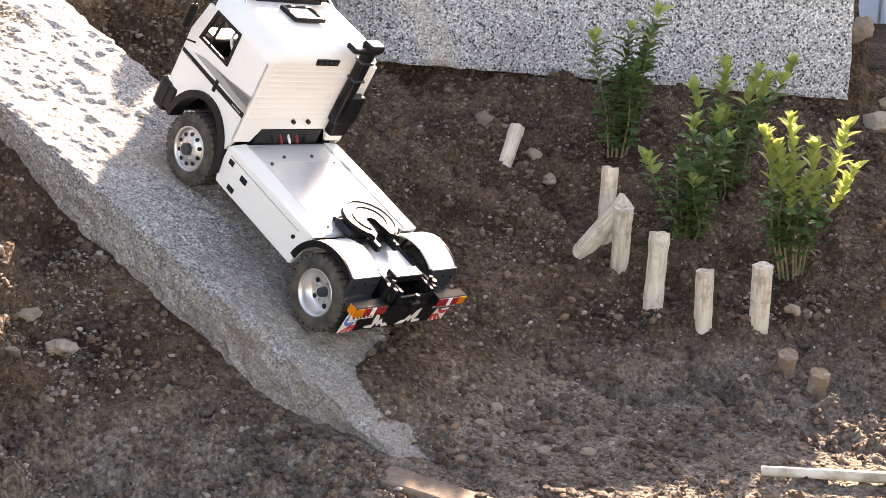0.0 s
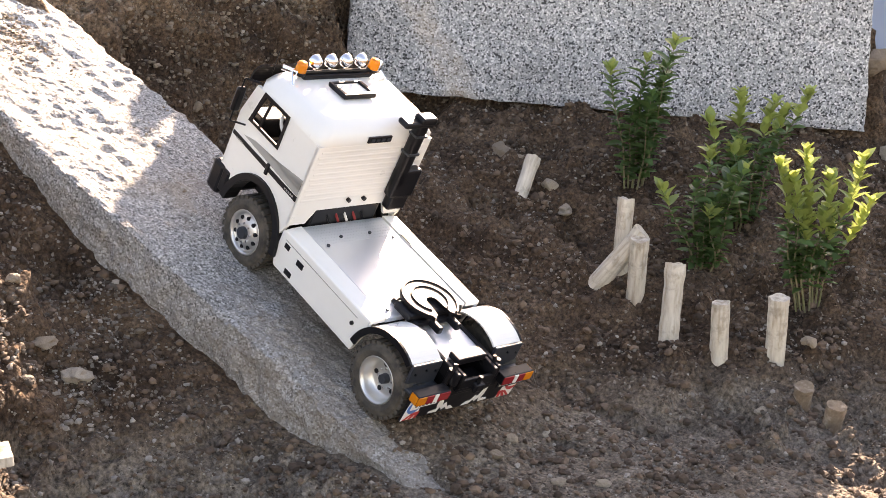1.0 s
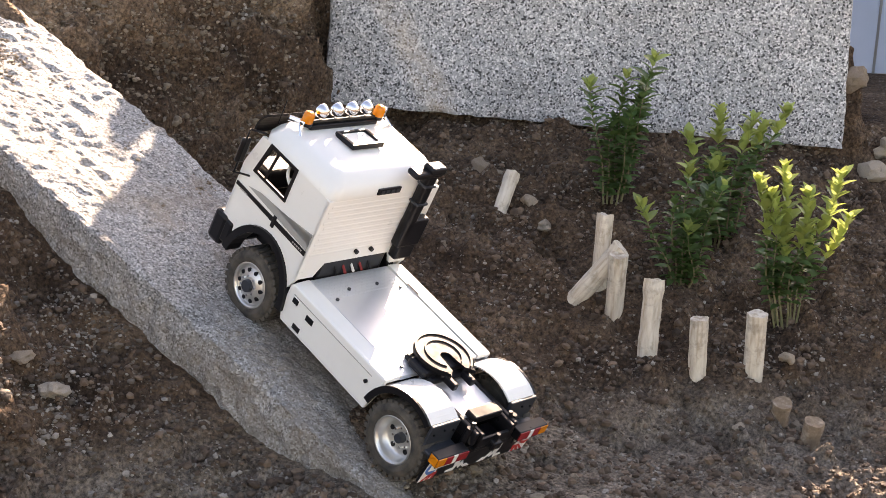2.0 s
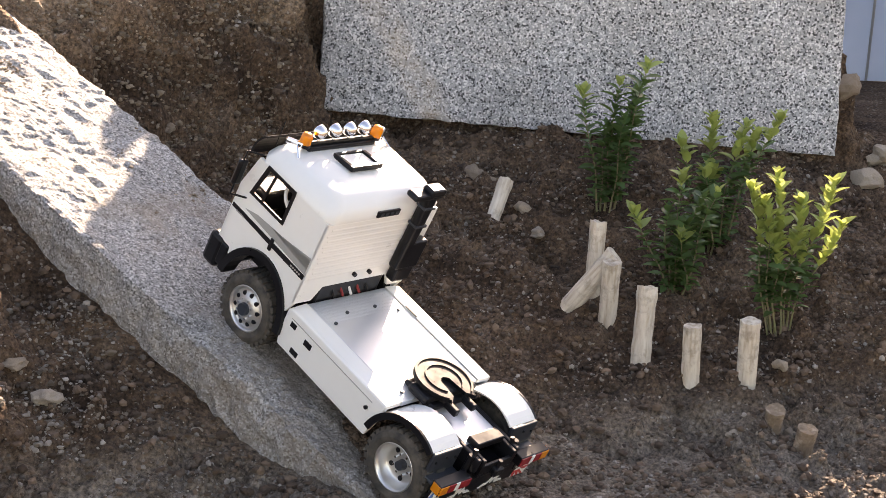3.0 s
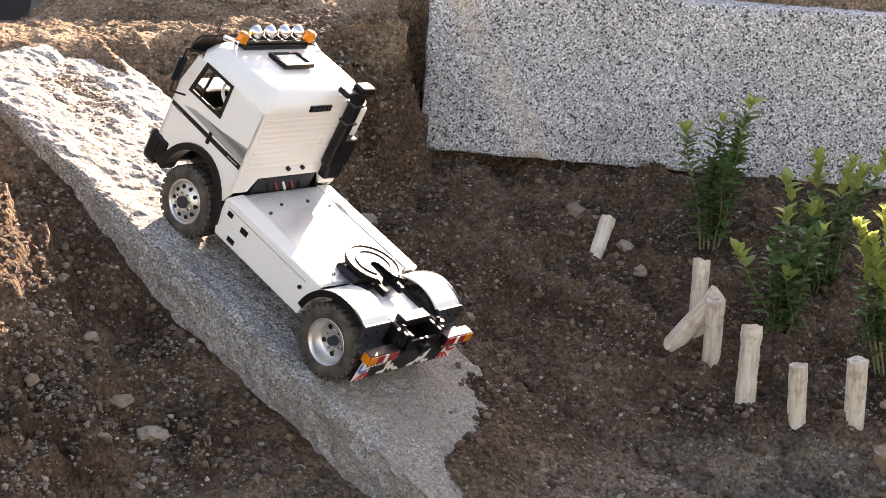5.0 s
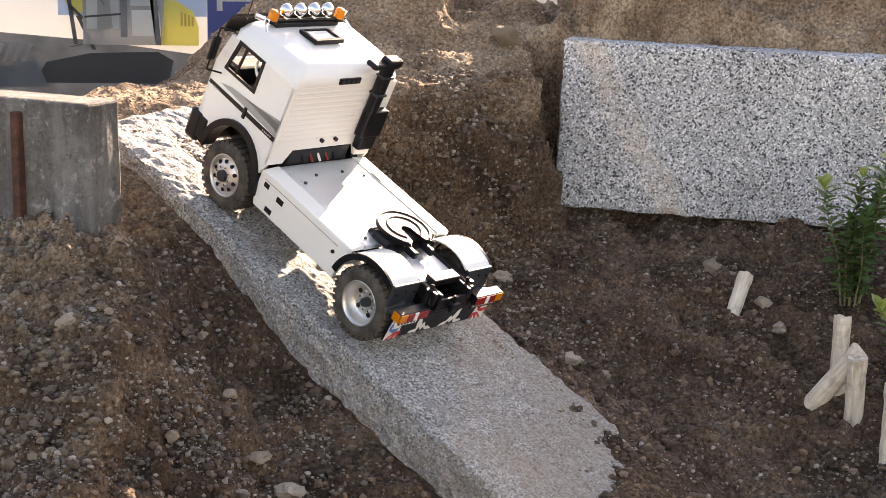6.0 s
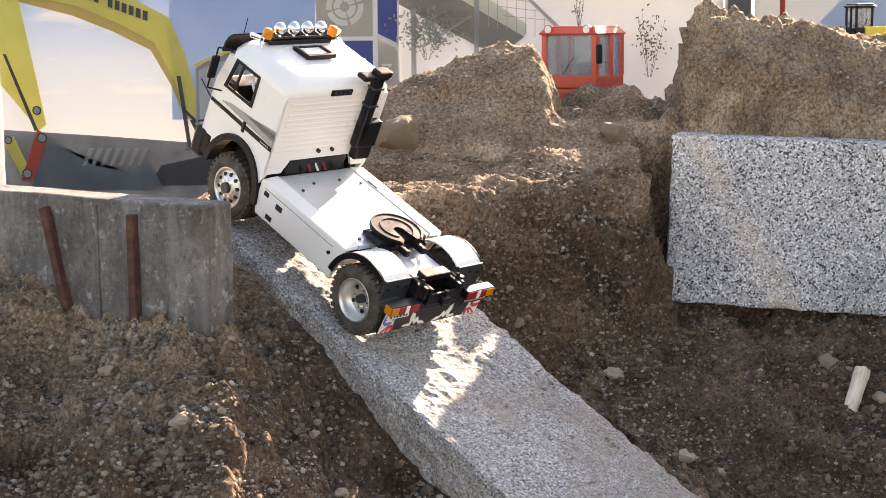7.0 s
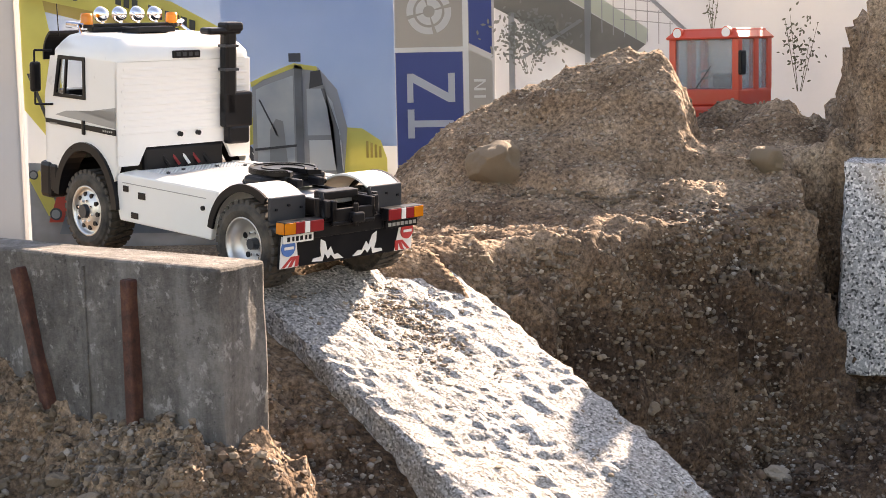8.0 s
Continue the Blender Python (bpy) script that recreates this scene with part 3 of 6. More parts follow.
        arm = part("mirror", mir, BLACK, truck, "black wing mirror")
        for za, zb in ((0.207, 0.192), (0.150, 0.166)):
            mb = bmesh.new()
            add_tube(mb, (0.322, s * 0.086, za), (0.333, s * 0.101, za), 0.0012, n=8)
            add_tube(mb, (0.333, s * 0.101, za), (0.333, s * 0.101, zb), 0.0012, n=8)
            part("mirror_stay", mb, BLACK, arm)
    part("windscreen", prism([(0.3365, 0.160), (0.3385, 0.160), (0.3265, 0.2030), (0.3245, 0.2030)], 0.164, Matrix.Translation((0, 0.082, 0)) @ SIDE), GLASS, truck).visible_shadow = False
    vis = bmesh.new()
    for k in range(8):
        a, b = radians(-8 + 9 * k), radians(-8 + 9 * (k + 1))
        add_prism(vis, [(0.318 + 0.026 * math.cos(a), 0.200 + 0.030 * math.sin(a)), (0.318 + 0.026 * math.cos(b), 0.200 + 0.030 * math.sin(b)),
                        (0.318 + 0.0235 * math.cos(b), 0.200 + 0.0275 * math.sin(b)), (0.318 + 0.0235 * math.cos(a), 0.200 + 0.0275 * math.sin(a))], 0.168, Matrix.Translation((0, 0.084, 0)) @ SIDE)
    bmesh.ops.remove_doubles(vis, verts=vis.verts, dist=0.00005)
    part("sun_visor", vis, BLACK, truck, "black curved sun visor")
    # bumper
    bum = bmesh.new()
    add_box(bum, (0.326, -0.089, 0.048), (0.349, 0.089, 0.088), 0.005)
    add_box(bum, (0.316, 0.074, 0.056), (0.330, 0.088, 0.086), 0.003)
    add_box(bum, (0.316, -0.088, 0.056), (0.330, -0.074, 0.086), 0.003)
    bumper = part("front_bumper", bum, BLACK, truck)
    for y in (0.062, -0.062):
        part("headlight", box((0.346, y - 0.016, 0.062), (0.351, y + 0.016, 0.078), 0.002), SIGN_WHITE, bumper)
    part("front_grille", box((0.338, -0.06, 0.092), (0.342, 0.06, 0.145), 0.001), BLACK, truck)
    # hatch
    hat = bmesh.new()
    m = pose(0.270, 0, 0.2262, 0, 5, 0)
    for lo, hi in (((-0.017, -0.024, 0), (-0.011, 0.024, 0.006)), ((0.013, -0.022, 0), (0.017, 0.022, 0.005)), ((-0.012, -0.024, 0), (0.014, -0.019, 0.006)), ((-0.012, 0.019, 0), (0.014, 0.024, 0.006))):
        add_box(hat, lo, hi, 0.001, m=m)
    hatch = part("roof_hatch", hat, BLACK, truck, "black roof hatch frame")
    part("hatch_lid", box((-0.011, -0.019, 0.0005), (0.013, 0.019, 0.0035), 0.001, m=m), PAINT, hatch)
    # lamp bar
    bar = bmesh.new()
    add_tube(bar, (0.302, -0.066, 0.2330), (0.302, 0.066, 0.2330), 0.0022, n=10)
    add_box(bar, (0.296, -0.052, 0.2262), (0.308, 0.052, 0.2318), 0.0015)
    lbar = part("lamp_bar", bar, BLACK, truck, "black lamp bar on the roof")
    for s in (1, -1):
        hb = bmesh.new()
        add_tube(hb, (0.302, s * 0.066, 0.233), (0.285, s * 0.073, 0.222), 0.0015, n=8)
        add_tube(hb, (0.302, s * 0.060, 0.233), (0.312, s * 0.075, 0.235), 0.0035, n=10)
        part("air_horn", hb, CHROME, lbar, "chrome horn")
        be = bmesh.new()
        add_lathe(be, [(0.0, 0.0), (0.0070, 0.0), (0.0070, 0.004), (0.0, 0.004)], 20)
        base = part("beacon_base", be, BLACK, lbar, m=Matrix.Translation((0.303, s * 0.055, 0.2305)))
        be = bmesh.new()
        add_lathe(be, [(0.0066, 0.004), (0.0064, 0.013), (0.0052, 0.0155), (0.0, 0.0160)], 20)
        part("beacon", be, ORANGE, lbar, "orange beacon", True, Matrix.Translation((0.303, s * 0.055, 0.2305)))
    for y in (-0.0345, -0.0115, 0.0115, 0.0345):
        lamp = bmesh.new()
        m = Matrix.Translation((0.306, y, 0.2445)) @ pose(0, 0, 0, 0, 90, 0)
        add_lathe(lamp, [(0.0, -0.0085), (0.0034, -0.0080), (0.0064, -0.0052), (0.0082, 0.0), (0.0086, 0.002), (0.0080, 0.003), (0.0, 0.003)], 24, m)
        add_tube(lamp, (0.303, y, 0.2325), (0.304, y, 0.238), 0.0018, n=8)
        part("spotlight", lamp, CHROME, lbar, "round chrome spotlight", True)
    # snorkel on the back of the cab
    sn = bmesh.new()
    add_box(sn, (0.191, -0.0590, 0.140), (0.204, -0.0430, 0.2330), 0.004)
    add_box(sn, (0.191, -0.0800, 0.128), (0.204, -0.0430, 0.1660), 0.003)
    add_box(sn, (0.191, -0.0760, 0.110), (0.204, -0.0480, 0.1300), 0.003)
    snork = part("snorkel", sn, BLACK, truck, "black air intake on the cab's back")
    part("intake_head", box((0.190, -0.0640, 0.2270), (0.208, -0.0200, 0.2345), 0.003), BLACK, snork)
    part("intake_cap", box((0.189, -0.0660, 0.2300), (0.206, -0.0420, 0.2400), 0.003), BLACK, snork)
    for z in (0.19, 0.215):
        part("clamp", box((0.1900, -0.0600, z - 0.0015), (0.204, -0.0420, z + 0.0015), 0.0005), GREY, snork)
    part("antenna", tube((0.318, 0.080, 0.222), (0.316, 0.083, 0.256), 0.0006, n=6), BLACK, truck)
    # gap behind the cab: an added black block for its dark recess, and cables
    part("recess_fill", box((0.207, -0.052, 0.082), (0.250, 0.052, 0.113), 0.004), BLACK, truck)
    for k in range(5):
        cb = bmesh.new()
        y = -0.03 + k * 0.013
        add_tube(cb, (0.204, y, 0.092), (0.210, y + 0.008, 0.106), 0.0016, n=6)
        add_tube(cb, (0.210, y + 0.008, 0.106), (0.216, y - 0.004, 0.100), 0.0016, n=6)
        part("cable", cb, SEAT if k % 2 else (SIGN_WHITE if k == 2 else BLACK), truck)


def build_chassis():
    part("chassis_rail", box((-0.050, 0.022, 0.050), (0.335, 0.030, 0.074), 0.001), BLACK, truck)
    part("chassis_rail", box((-0.050, -0.030, 0.050), (0.335, -0.022, 0.074), 0.001), BLACK, truck)
    for x in (0.0, 0.26):
        ax = bmesh.new()
        add_tube(ax, (x, -0.06, 0.043), (x, 0.06, 0.043), 0.006, n=12)
        add_lathe(ax, [(0.0, -0.012), (0.012, -0.009), (0.016, 0.0), (0.012, 0.009), (0.0, 0.012)], 16, Matrix.Translation((x, 0, 0.043)))
        part("axle", ax, BLACK, truck, "", True)
    # side fairings with sloped upper edges
    for s in (1, -1):
        sk = bmesh.new()
        prof = [(0.053, 0.040), (0.2045, 0.040), (0.2085, 0.052), (0.2085, 0.0855), (0.2040, 0.0890), (0.0420, 0.0890), (0.0435, 0.076), (0.0490, 0.062)]
        add_prism(sk, prof, 0.006, Matrix.Translation((0, 0.0850 if s > 0 else -0.0790, 0)) @ SIDE, 0.0018)
        fairing = part("side_fairing", sk, PAINT, truck)
        part("deck_edge", prism([(s * 0.0845, 0.0845), (s * 0.0825, 0.0885), (s * 0.0625, 0.0905), (s * 0.0625, 0.0845)], 0.163, Matrix(((0, 0, 1, 0.0425), (1, 0, 0, 0), (0, 1, 0, 0), (0, 0, 0, 1)))), PAINT, truck)
        for x, z, w, h in ((0.1925, 0.074, 0.0045, 0.0045), (0.1650, 0.0695, 0.0060, 0.0050), (0.1775, 0.0480, 0.0060, 0.0045)):
            part("side_lamp", box((x - w, s * 0.0853 - 0.0006, z - h * 0.7), (x + w, s * 0.0853 + 0.0006, z + h * 0.7), 0.0004), BLACK, fairing)
        part("side_knob", tube((0.064, s * 0.084, 0.070), (0.064, s * 0.0872, 0.070), 0.0024, n=10), BLACK, fairing)
        part("locker_line", box((0.06, s * 0.0852 - 0.0003, 0.0795), (0.198, s * 0.0852 + 0.0003, 0.0803)), STRIPE, fairing)
    deck = part("deck_plate", box((0.0425, -0.0605, 0.083), (0.2055, 0.0605, 0.0893), 0.0008), ALU, truck, "smooth aluminium deck plate")
    tread = bmesh.new()
    for i in range(7):
        for j in range(28):
            add_box(tread, (0.171 + i * 0.0047, -0.0575 + j * 0.0042 - 0.0008, 0.0892), (0.1728 + i * 0.0047, -0.0575 + j * 0.0042 + 0.0008, 0.0899))
    tagged(part("tread_pattern", tread, ALU, deck, "raised tread pattern"), kind="stuff")
    for x, y in ((0.180, 0.022), (0.180, -0.022), (0.168, 0.05), (0.168, -0.05), (0.055, 0.05), (0.055, -0.05)):
        part("screw", tube((x, y, 0.089), (x, y, 0.0912), 0.0021, n=10), GREY, deck)
    part("hinge", box((0.150, -0.0650, 0.0900), (0.170, -0.0625, 0.0915), 0.0004), BLACK, deck)
    # fifth wheel
    base = part("coupling_base", box((0.020, -0.036, 0.088), (0.068, 0.036, 0.0945), 0.003), BLACK, truck)
    part("coupling_bracket", box((0.028, -0.042, 0.0900), (0.058, 0.042, 0.1000), 0.004), BLACK, base)
    hs = [(x, y) for x, y in arc(0.046, 0.0, 0.034, 0.035, 152, -152, 34)] + [(0.012, -0.020), (0.020, -0.010), (0.034, -0.008)] + arc(0.040, 0.0, 0.008, 0.008, 270, 450, 8)[1:-1] + [(0.034, 0.008), (0.020, 0.010), (0.012, 0.020)]
    fw = bmesh.new()
    lo, hi = [fw.verts.new((x, y, 0.100)) for x, y in hs], [fw.verts.new((x, y, 0.1045)) for x, y in hs]
    fw.faces.new(hi)
    fw.faces.new(lo[::-1])
    for i in range(len(hs)):
        fw.faces.new((lo[i], lo[(i + 1) % len(hs)], hi[(i + 1) % len(hs)], hi[i]))
    bmesh.ops.recalc_face_normals(fw, faces=fw.faces)
    bmesh.ops.triangulate(fw, faces=[f for f in fw.faces if len(f.verts) > 4])
    plate = part("fifth_wheel", fw, GREASE, base, "glossy black horseshoe coupling plate")
    for r0, r1 in ((0.0335, 0.0310), (0.0220, 0.0205)):
        ring = bmesh.new()
        o_, i_ = arc(0.046, 0.0, r0, r0 * 1.03, 148, -148, 30), arc(0.046, 0.0, r1, r1 * 1.03, 148, -148, 30)
        for k in range(30):
            add_prism(ring, [o_[k], o_[k + 1], i_[k + 1], i_[k]], 0.0012, Matrix.Translation((0, 0, 0.1044)))
        bmesh.ops.remove_doubles(ring, verts=ring.verts, dist=0.00005)
        part("plate_ridge", ring, GREASE, plate)
    for y in (0.014, -0.014):
        part("coupling_ramp", box((0.004, y - 0.0035, 0.090), (0.022, y + 0.0035, 0.0985), 0.0015), BLACK, base)
    # rear bridge plate and rails
    part("bridge_plate", box((-0.030, -0.030, 0.078), (0.042, 0.030, 0.0845), 0.001), ALU, truck, "aluminium plate")
    for s in (1, -1):
        part("rear_rail", box((-0.056, s * 0.031 - 0.003, 0.070), (0.036, s * 0.031 + 0.003, 0.0865), 0.0015), BLACK, truck)
        guard = bmesh.new()
        o_, i_ = arc(0, 0.043, 0.0570, 0.0570, 123, 14, 16), arc(0, 0.043, 0.0548, 0.0548, 123, 14, 16)
        ya = 0.0842 if s > 0 else -0.0415
        for k in range(16):
            add_prism(guard, [o_[k], o_[k + 1], i_[k + 1], i_[k]], 0.0427, Matrix.Translation((0, ya, 0)) @ SIDE)
        bmesh.ops.remove_doubles(guard, verts=guard.verts, dist=0.00002)
        mud = part("mudguard", guard, PAINT, truck, "white rear mudguard")
        lip = bmesh.new()
        o_, i_ = arc(0, 0.043, 0.0575, 0.0575, 123, 10, 16), arc(0, 0.043, 0.0500, 0.0500, 123, 10, 16)
        for k in range(16):
            add_prism(lip, [o_[k], o_[k + 1], i_[k + 1], i_[k]], 0.0028, Matrix.Translation((0, s * 0.0852 + 0.0014, 0)) @ SIDE)
        bmesh.ops.remove_doubles(lip, verts=lip.verts, dist=0.00005)
        part("guard_lip", lip, BLACK, mud)
        part("guard_plate", box((-0.0355, s * 0.063 - 0.0215, 0.060), (-0.0312, s * 0.063 + 0.0215, 0.0915), 0.0012), GREY, mud, "dark grey plate behind the wheel")
        part("guard_plate", box((-0.050, s * 0.063 - 0.0215, 0.0600), (-0.033, s * 0.063 + 0.0215, 0.0640), 0.0010), GREY, mud)
        for dy in (-0.015, 0.0, 0.015):
            part("rivet", tube((-0.0352, s * 0.063 + dy, 0.083 - abs(dy) * 0.2), (-0.0372, s * 0.063 + dy, 0.083 - abs(dy) * 0.2), 0.0014, n=8), BLACK, mud)
        # lamps
        lamp = part("tail_lamp", box((-0.0610, s * 0.0653 - 0.0238, 0.0600), (-0.0480, s * 0.0653 + 0.0238, 0.0722), 0.001), BLACK, truck, "rear lamp cluster")
        for y0, y1, mt in ((0.0765, 0.0888, ORANGE), (0.0655, 0.0760, RED), (0.0590, 0.0650, SIGN_WHITE), (0.0420, 0.0585, RED)):
            part("lens", box((-0.0622, min(s * y0, s * y1), 0.0608), (-0.0608, max(s * y0, s * y1), 0.0714), 0.0004), mt, lamp)
        part("lens", box((-0.0606, s * 0.0893 - 0.0006, 0.0608), (-0.0500, s * 0.0893 + 0.0006, 0.0714), 0.0003), ORANGE, lamp)
        post = bmesh.new()
        add_tube(post, (-0.046, s * 0.036, 0.062), (-0.046, s * 0.036, 0.088), 0.0035, n=10)
        add_tube(post, (-0.052, s * 0.033, 0.070), (-0.044, s * 0.030, 0.092), 0.0025, n=10)
        part("coil_post", post, BLACK, truck)
    tray = bmesh.new()
    add_box(tray, (-0.058, -0.027, 0.066), (-0.030, -0.022, 0.086), 0.001)
    add_box(tray, (-0.058, 0.022, 0.066), (-0.030, 0.027, 0.086), 0.001)
    add_box(tray, (-0.058, -0.027, 0.066), (-0.054, 0.027, 0.078), 0.001)
    add_box(tray, (-0.040, -0.022, 0.084), (-0.024, 0.022, 0.092), 0.0015)
    add_box(tray, (-0.058, -0.027, 0.062), (-0.030, 0.027, 0.066), 0.001)
    part("tow_tray", tray, BLACK, truck, "black tray with a tow coupling")
    hook = bmesh.new()
    add_tube(hook, (-0.060, 0, 0.060), (-0.060, 0, 0.082), 0.0025, n=10)
    add_box(hook, (-0.066, -0.007, 0.064), (-0.052, 0.007, 0.074), 0.002)
    part("tow_hook", hook, BLACK, truck)
    part("crossmember", box((-0.052, -0.045, 0.052), (-0.044, 0.045, 0.066), 0.001), BLACK, truck)
    # under-run flap with signs and white shapes
    tilt = pose(-0.0500, 0, 0.0600, 0, -5, 0)
    flap = part("mud_flap", box((-0.0015, -0.0855, -0.0335), (0.0015, 0.0855, 0.0), 0.0006), BLACK, truck, "black mud flap with white zigzag shapes", m=tilt)
    for y0, s in ((0.010, 1), (-0.050, -1)):
        zig = [(y0 - 0.004, -0.0315), (y0 + 0.003, -0.0262), (y0 + 0.008, -0.0268), (y0 + 0.013, -0.0185), (y0 + 0.0165, -0.0228), (y0 + 0.0205, -0.0125), (y0 + 0.026, -0.0098), (y0 + 0.0262, -0.0190), (y0 + 0.0240, -0.0268),
               (y0 + 0.034, -0.0278), (y0 + 0.0355, -0.0305), (y0 + 0.0225, -0.0315), (y0 + 0.0200, -0.0240), (y0 + 0.0155, -0.0300), (y0 + 0.0120, -0.0262), (y0 + 0.0070, -0.0312)]
        if s < 0:
            zig = [(2 * y0 + 0.040 - y, z) for y, z in zig][::-1]
        part("white_shape", prism(zig, 0.0006, Matrix(((0, 0, -1, -0.0015), (1, 0, 0, 0), (0, 1, 0, 0), (0, 0, 0, 1)))), SIGN_WHITE, flap)
    for s, mt in ((1, SIGN_BLUE), (-1, SIGN_RED)):
        mm = Matrix(((0, 0, -1, -0.0015), (1, 0, 0, 0), (0, 1, 0, 0), (0, 0, 0, 1)))
        part("warning_sheet", prism([(s * 0.085, -0.033), (s * 0.062, -0.033), (s * 0.066, -0.010), (s * 0.085, -0.002)][::s], 0.0005, mm), SIGN_WHITE, flap)
        for k in range(3):
            part("warning_bar", prism([(s * (0.083 - k * 0.008), -0.0325), (s * (0.079 - k * 0.008), -0.0325), (s * (0.068 - k * 0.003), -0.0225), (s * (0.072 - k * 0.003), -0.0225)][::s], 0.0009, mm), mt if s < 0 else SIGN_RED, flap)
        part("round_sign", tube((-0.0014, s * 0.0765, -0.0135), (-0.0034, s * 0.0765, -0.0135), 0.0082, n=24), mt, flap, "round blue sign with a white bar" if s > 0 else "round red sign with a white bar")
        part("sign_bar", box((-0.0042, s * 0.0765 - 0.0054, -0.0148), (-0.0030, s * 0.0765 + 0.0054, -0.0122)), SIGN_WHITE, flap)
    plate = part("number_plate", box((-0.0565, 0.0500, 0.0515), (-0.0550, 0.0860, 0.0592), 0.0003), SIGN_WHITE, truck, "white plate with dark bars")
    for k, w in enumerate((0.003, 0.0022, 0.003, 0.003, 0.0022, 0.003)):
        part("plate_bar", box((-0.0571, 0.0530 + k * 0.0052, 0.0533), (-0.0564, 0.0530 + k * 0.0052 + w, 0.0575)), BLACK, plate)
    plate = part("lettered_plate", box((-0.0565, -0.0860, 0.0515), (-0.0550, -0.0430, 0.0592), 0.0003), BLACK, truck, "black plate with pale bars")
    for k in range(7):
        part("plate_bar", box((-0.0571, -0.0835 + k * 0.0056, 0.0538), (-0.0564, -0.0797 + k * 0.0056, 0.0572)), STRIPE, plate)


LUGS = []
for lo_, hi_ in (((-0.0028, -0.0120, 0.0385), (0.0028, -0.0005, 0.0432)), ((-0.0028, -0.0305, 0.0385), (0.0028, -0.0190, 0.0432)), ((-0.0020, -0.0190, 0.0395), (0.0020, -0.0115, 0.0430))):
    LUGS.append(mesh_of(box(lo_, hi_), "tread_lug"))
    LUGS[-1].materials.append(RUBBER)


def build_wheel(front):
    """One wheel about its own hub; its outer side faces +y."""
    w = new("wheel")
    w.parent = truck
    ty = bmesh.new()
    m = pose(0, 0, 0, -90, 0, 0)
    add_lathe(ty, [(0.0255, 0.0000), (0.0285, 0.0020), (0.0330, 0.0030), (0.0375, 0.0015), (0.0405, -0.0020), (0.0413, -0.0080), (0.0413, -0.0230), (0.0400, -0.0290), (0.0360, -0.0320), (0.0255, -0.0310)], 40, m)
    part("tyre", ty, RUBBER, w, "dusty black tyre with chunky tread")
    for k in range(30):
        for me, da in zip(LUGS, (0.0, math.pi / 30, 0.05)):
            lug = new("tread_lug", me)
            lug.parent = w
            lug.matrix_basis = Matrix.Rotation(2 * math.pi * k / 30 + da, 4, "Y")
    rim = bmesh.new()
    if front:
        prof = [(0.0265, -0.0008), (0.0270, 0.0010), (0.0250, 0.0012), (0.0235, -0.0020), (0.0225, -0.0045), (0.0190, -0.0010), (0.0120, 0.0015), (0.0105, 0.0020), (0.0, 0.0020)]
    else:
        prof = [(0.0265, -0.0008), (0.0270, 0.0010), (0.0252, 0.0012), (0.0235, -0.0040), (0.0215, -0.0120), (0.0180, -0.0135), (0.0100, -0.0140), (0.0, -0.0140)]
    add_lathe(rim, prof, 36, m)
    r = part("rim", rim, RIM, w, "bright aluminium rim", True)
    if front:
        for k in range(10):
            a = 2 * math.pi * k / 10
            part("rim_hole", tube((0.0178 * math.cos(a), -0.0030, 0.0178 * math.sin(a)), (0.0178 * math.cos(a), 0.0006, 0.0178 * math.sin(a)), 0.0026, n=8), BLACK, r)
        part("hub", tube((0, -0.004, 0), (0, 0.0065, 0), 0.0085, 0.0070, 16), GREY, w, "dark hub")
    else:
        for k in range(5):
            a = 2 * math.pi * k / 5 + 0.3
            part("rim_hole", tube((0.0158 * math.cos(a), -0.0150, 0.0158 * math.sin(a)), (0.0158 * math.cos(a), -0.0128, 0.0158 * math.sin(a)), 0.0030, n=8), BLACK, r)
        part("hub", tube((0, -0.016, 0), (0, -0.0070, 0), 0.0062, 0.0052, 16), GREY, w, "dark hub")
    for k in range(8):
        a = 2 * math.pi * k / 8
        rr, y = (0.0112, 0.0022) if front else (0.0110, -0.0128)
        part("wheel_nut", tube((rr * math.cos(a), y - 0.001, rr * math.sin(a)), (rr * math.cos(a), y + 0.0016, rr * math.sin(a)), 0.0014, n=6), CHROME, r)
    return w


GREASE = shader("greased_black_steel", (0.007, 0.007, 0.008), 0.35, 0.0, 0.15)
_n = Net(GREASE)
_n.rough(_n.ramp(_n.noise(80, 5, 0.6), [(0.3, 0.25), (0.7, 0.42)]))
build_cab()
build_chassis()
WHEELS = []
for wx, is_front in ((0.0, False), (0.26, True)):
    for side in (1, -1):
        wheel_ob = build_wheel(is_front)
        WHEELS.append((wheel_ob, wx, side))


# ---- stones, pebbles and clods ----
def stone_material(name, a, b, c, by_island=False):
    m = shader(name, b, 0.85)
    n = Net(m)
    if by_island:
        r = n.t.nodes.new("ShaderNodeNewGeometry").outputs["Random Per Island"]
    else:
        r = n.t.nodes.new("ShaderNodeObjectInfo").outputs["Random"]
    col = n.ramp(r, [(0.0, a), (0.5, b), (1.0, c)])
    n.color(n.mix(1.0, col, n.ramp(n.noise(90, 6, 0.65), [(0.3, 0.6), (0.7, 1.25)]), "MULTIPLY"))
    n.bump(n.noise(160, 5, 0.7), 0.5, 0.003)
    return m


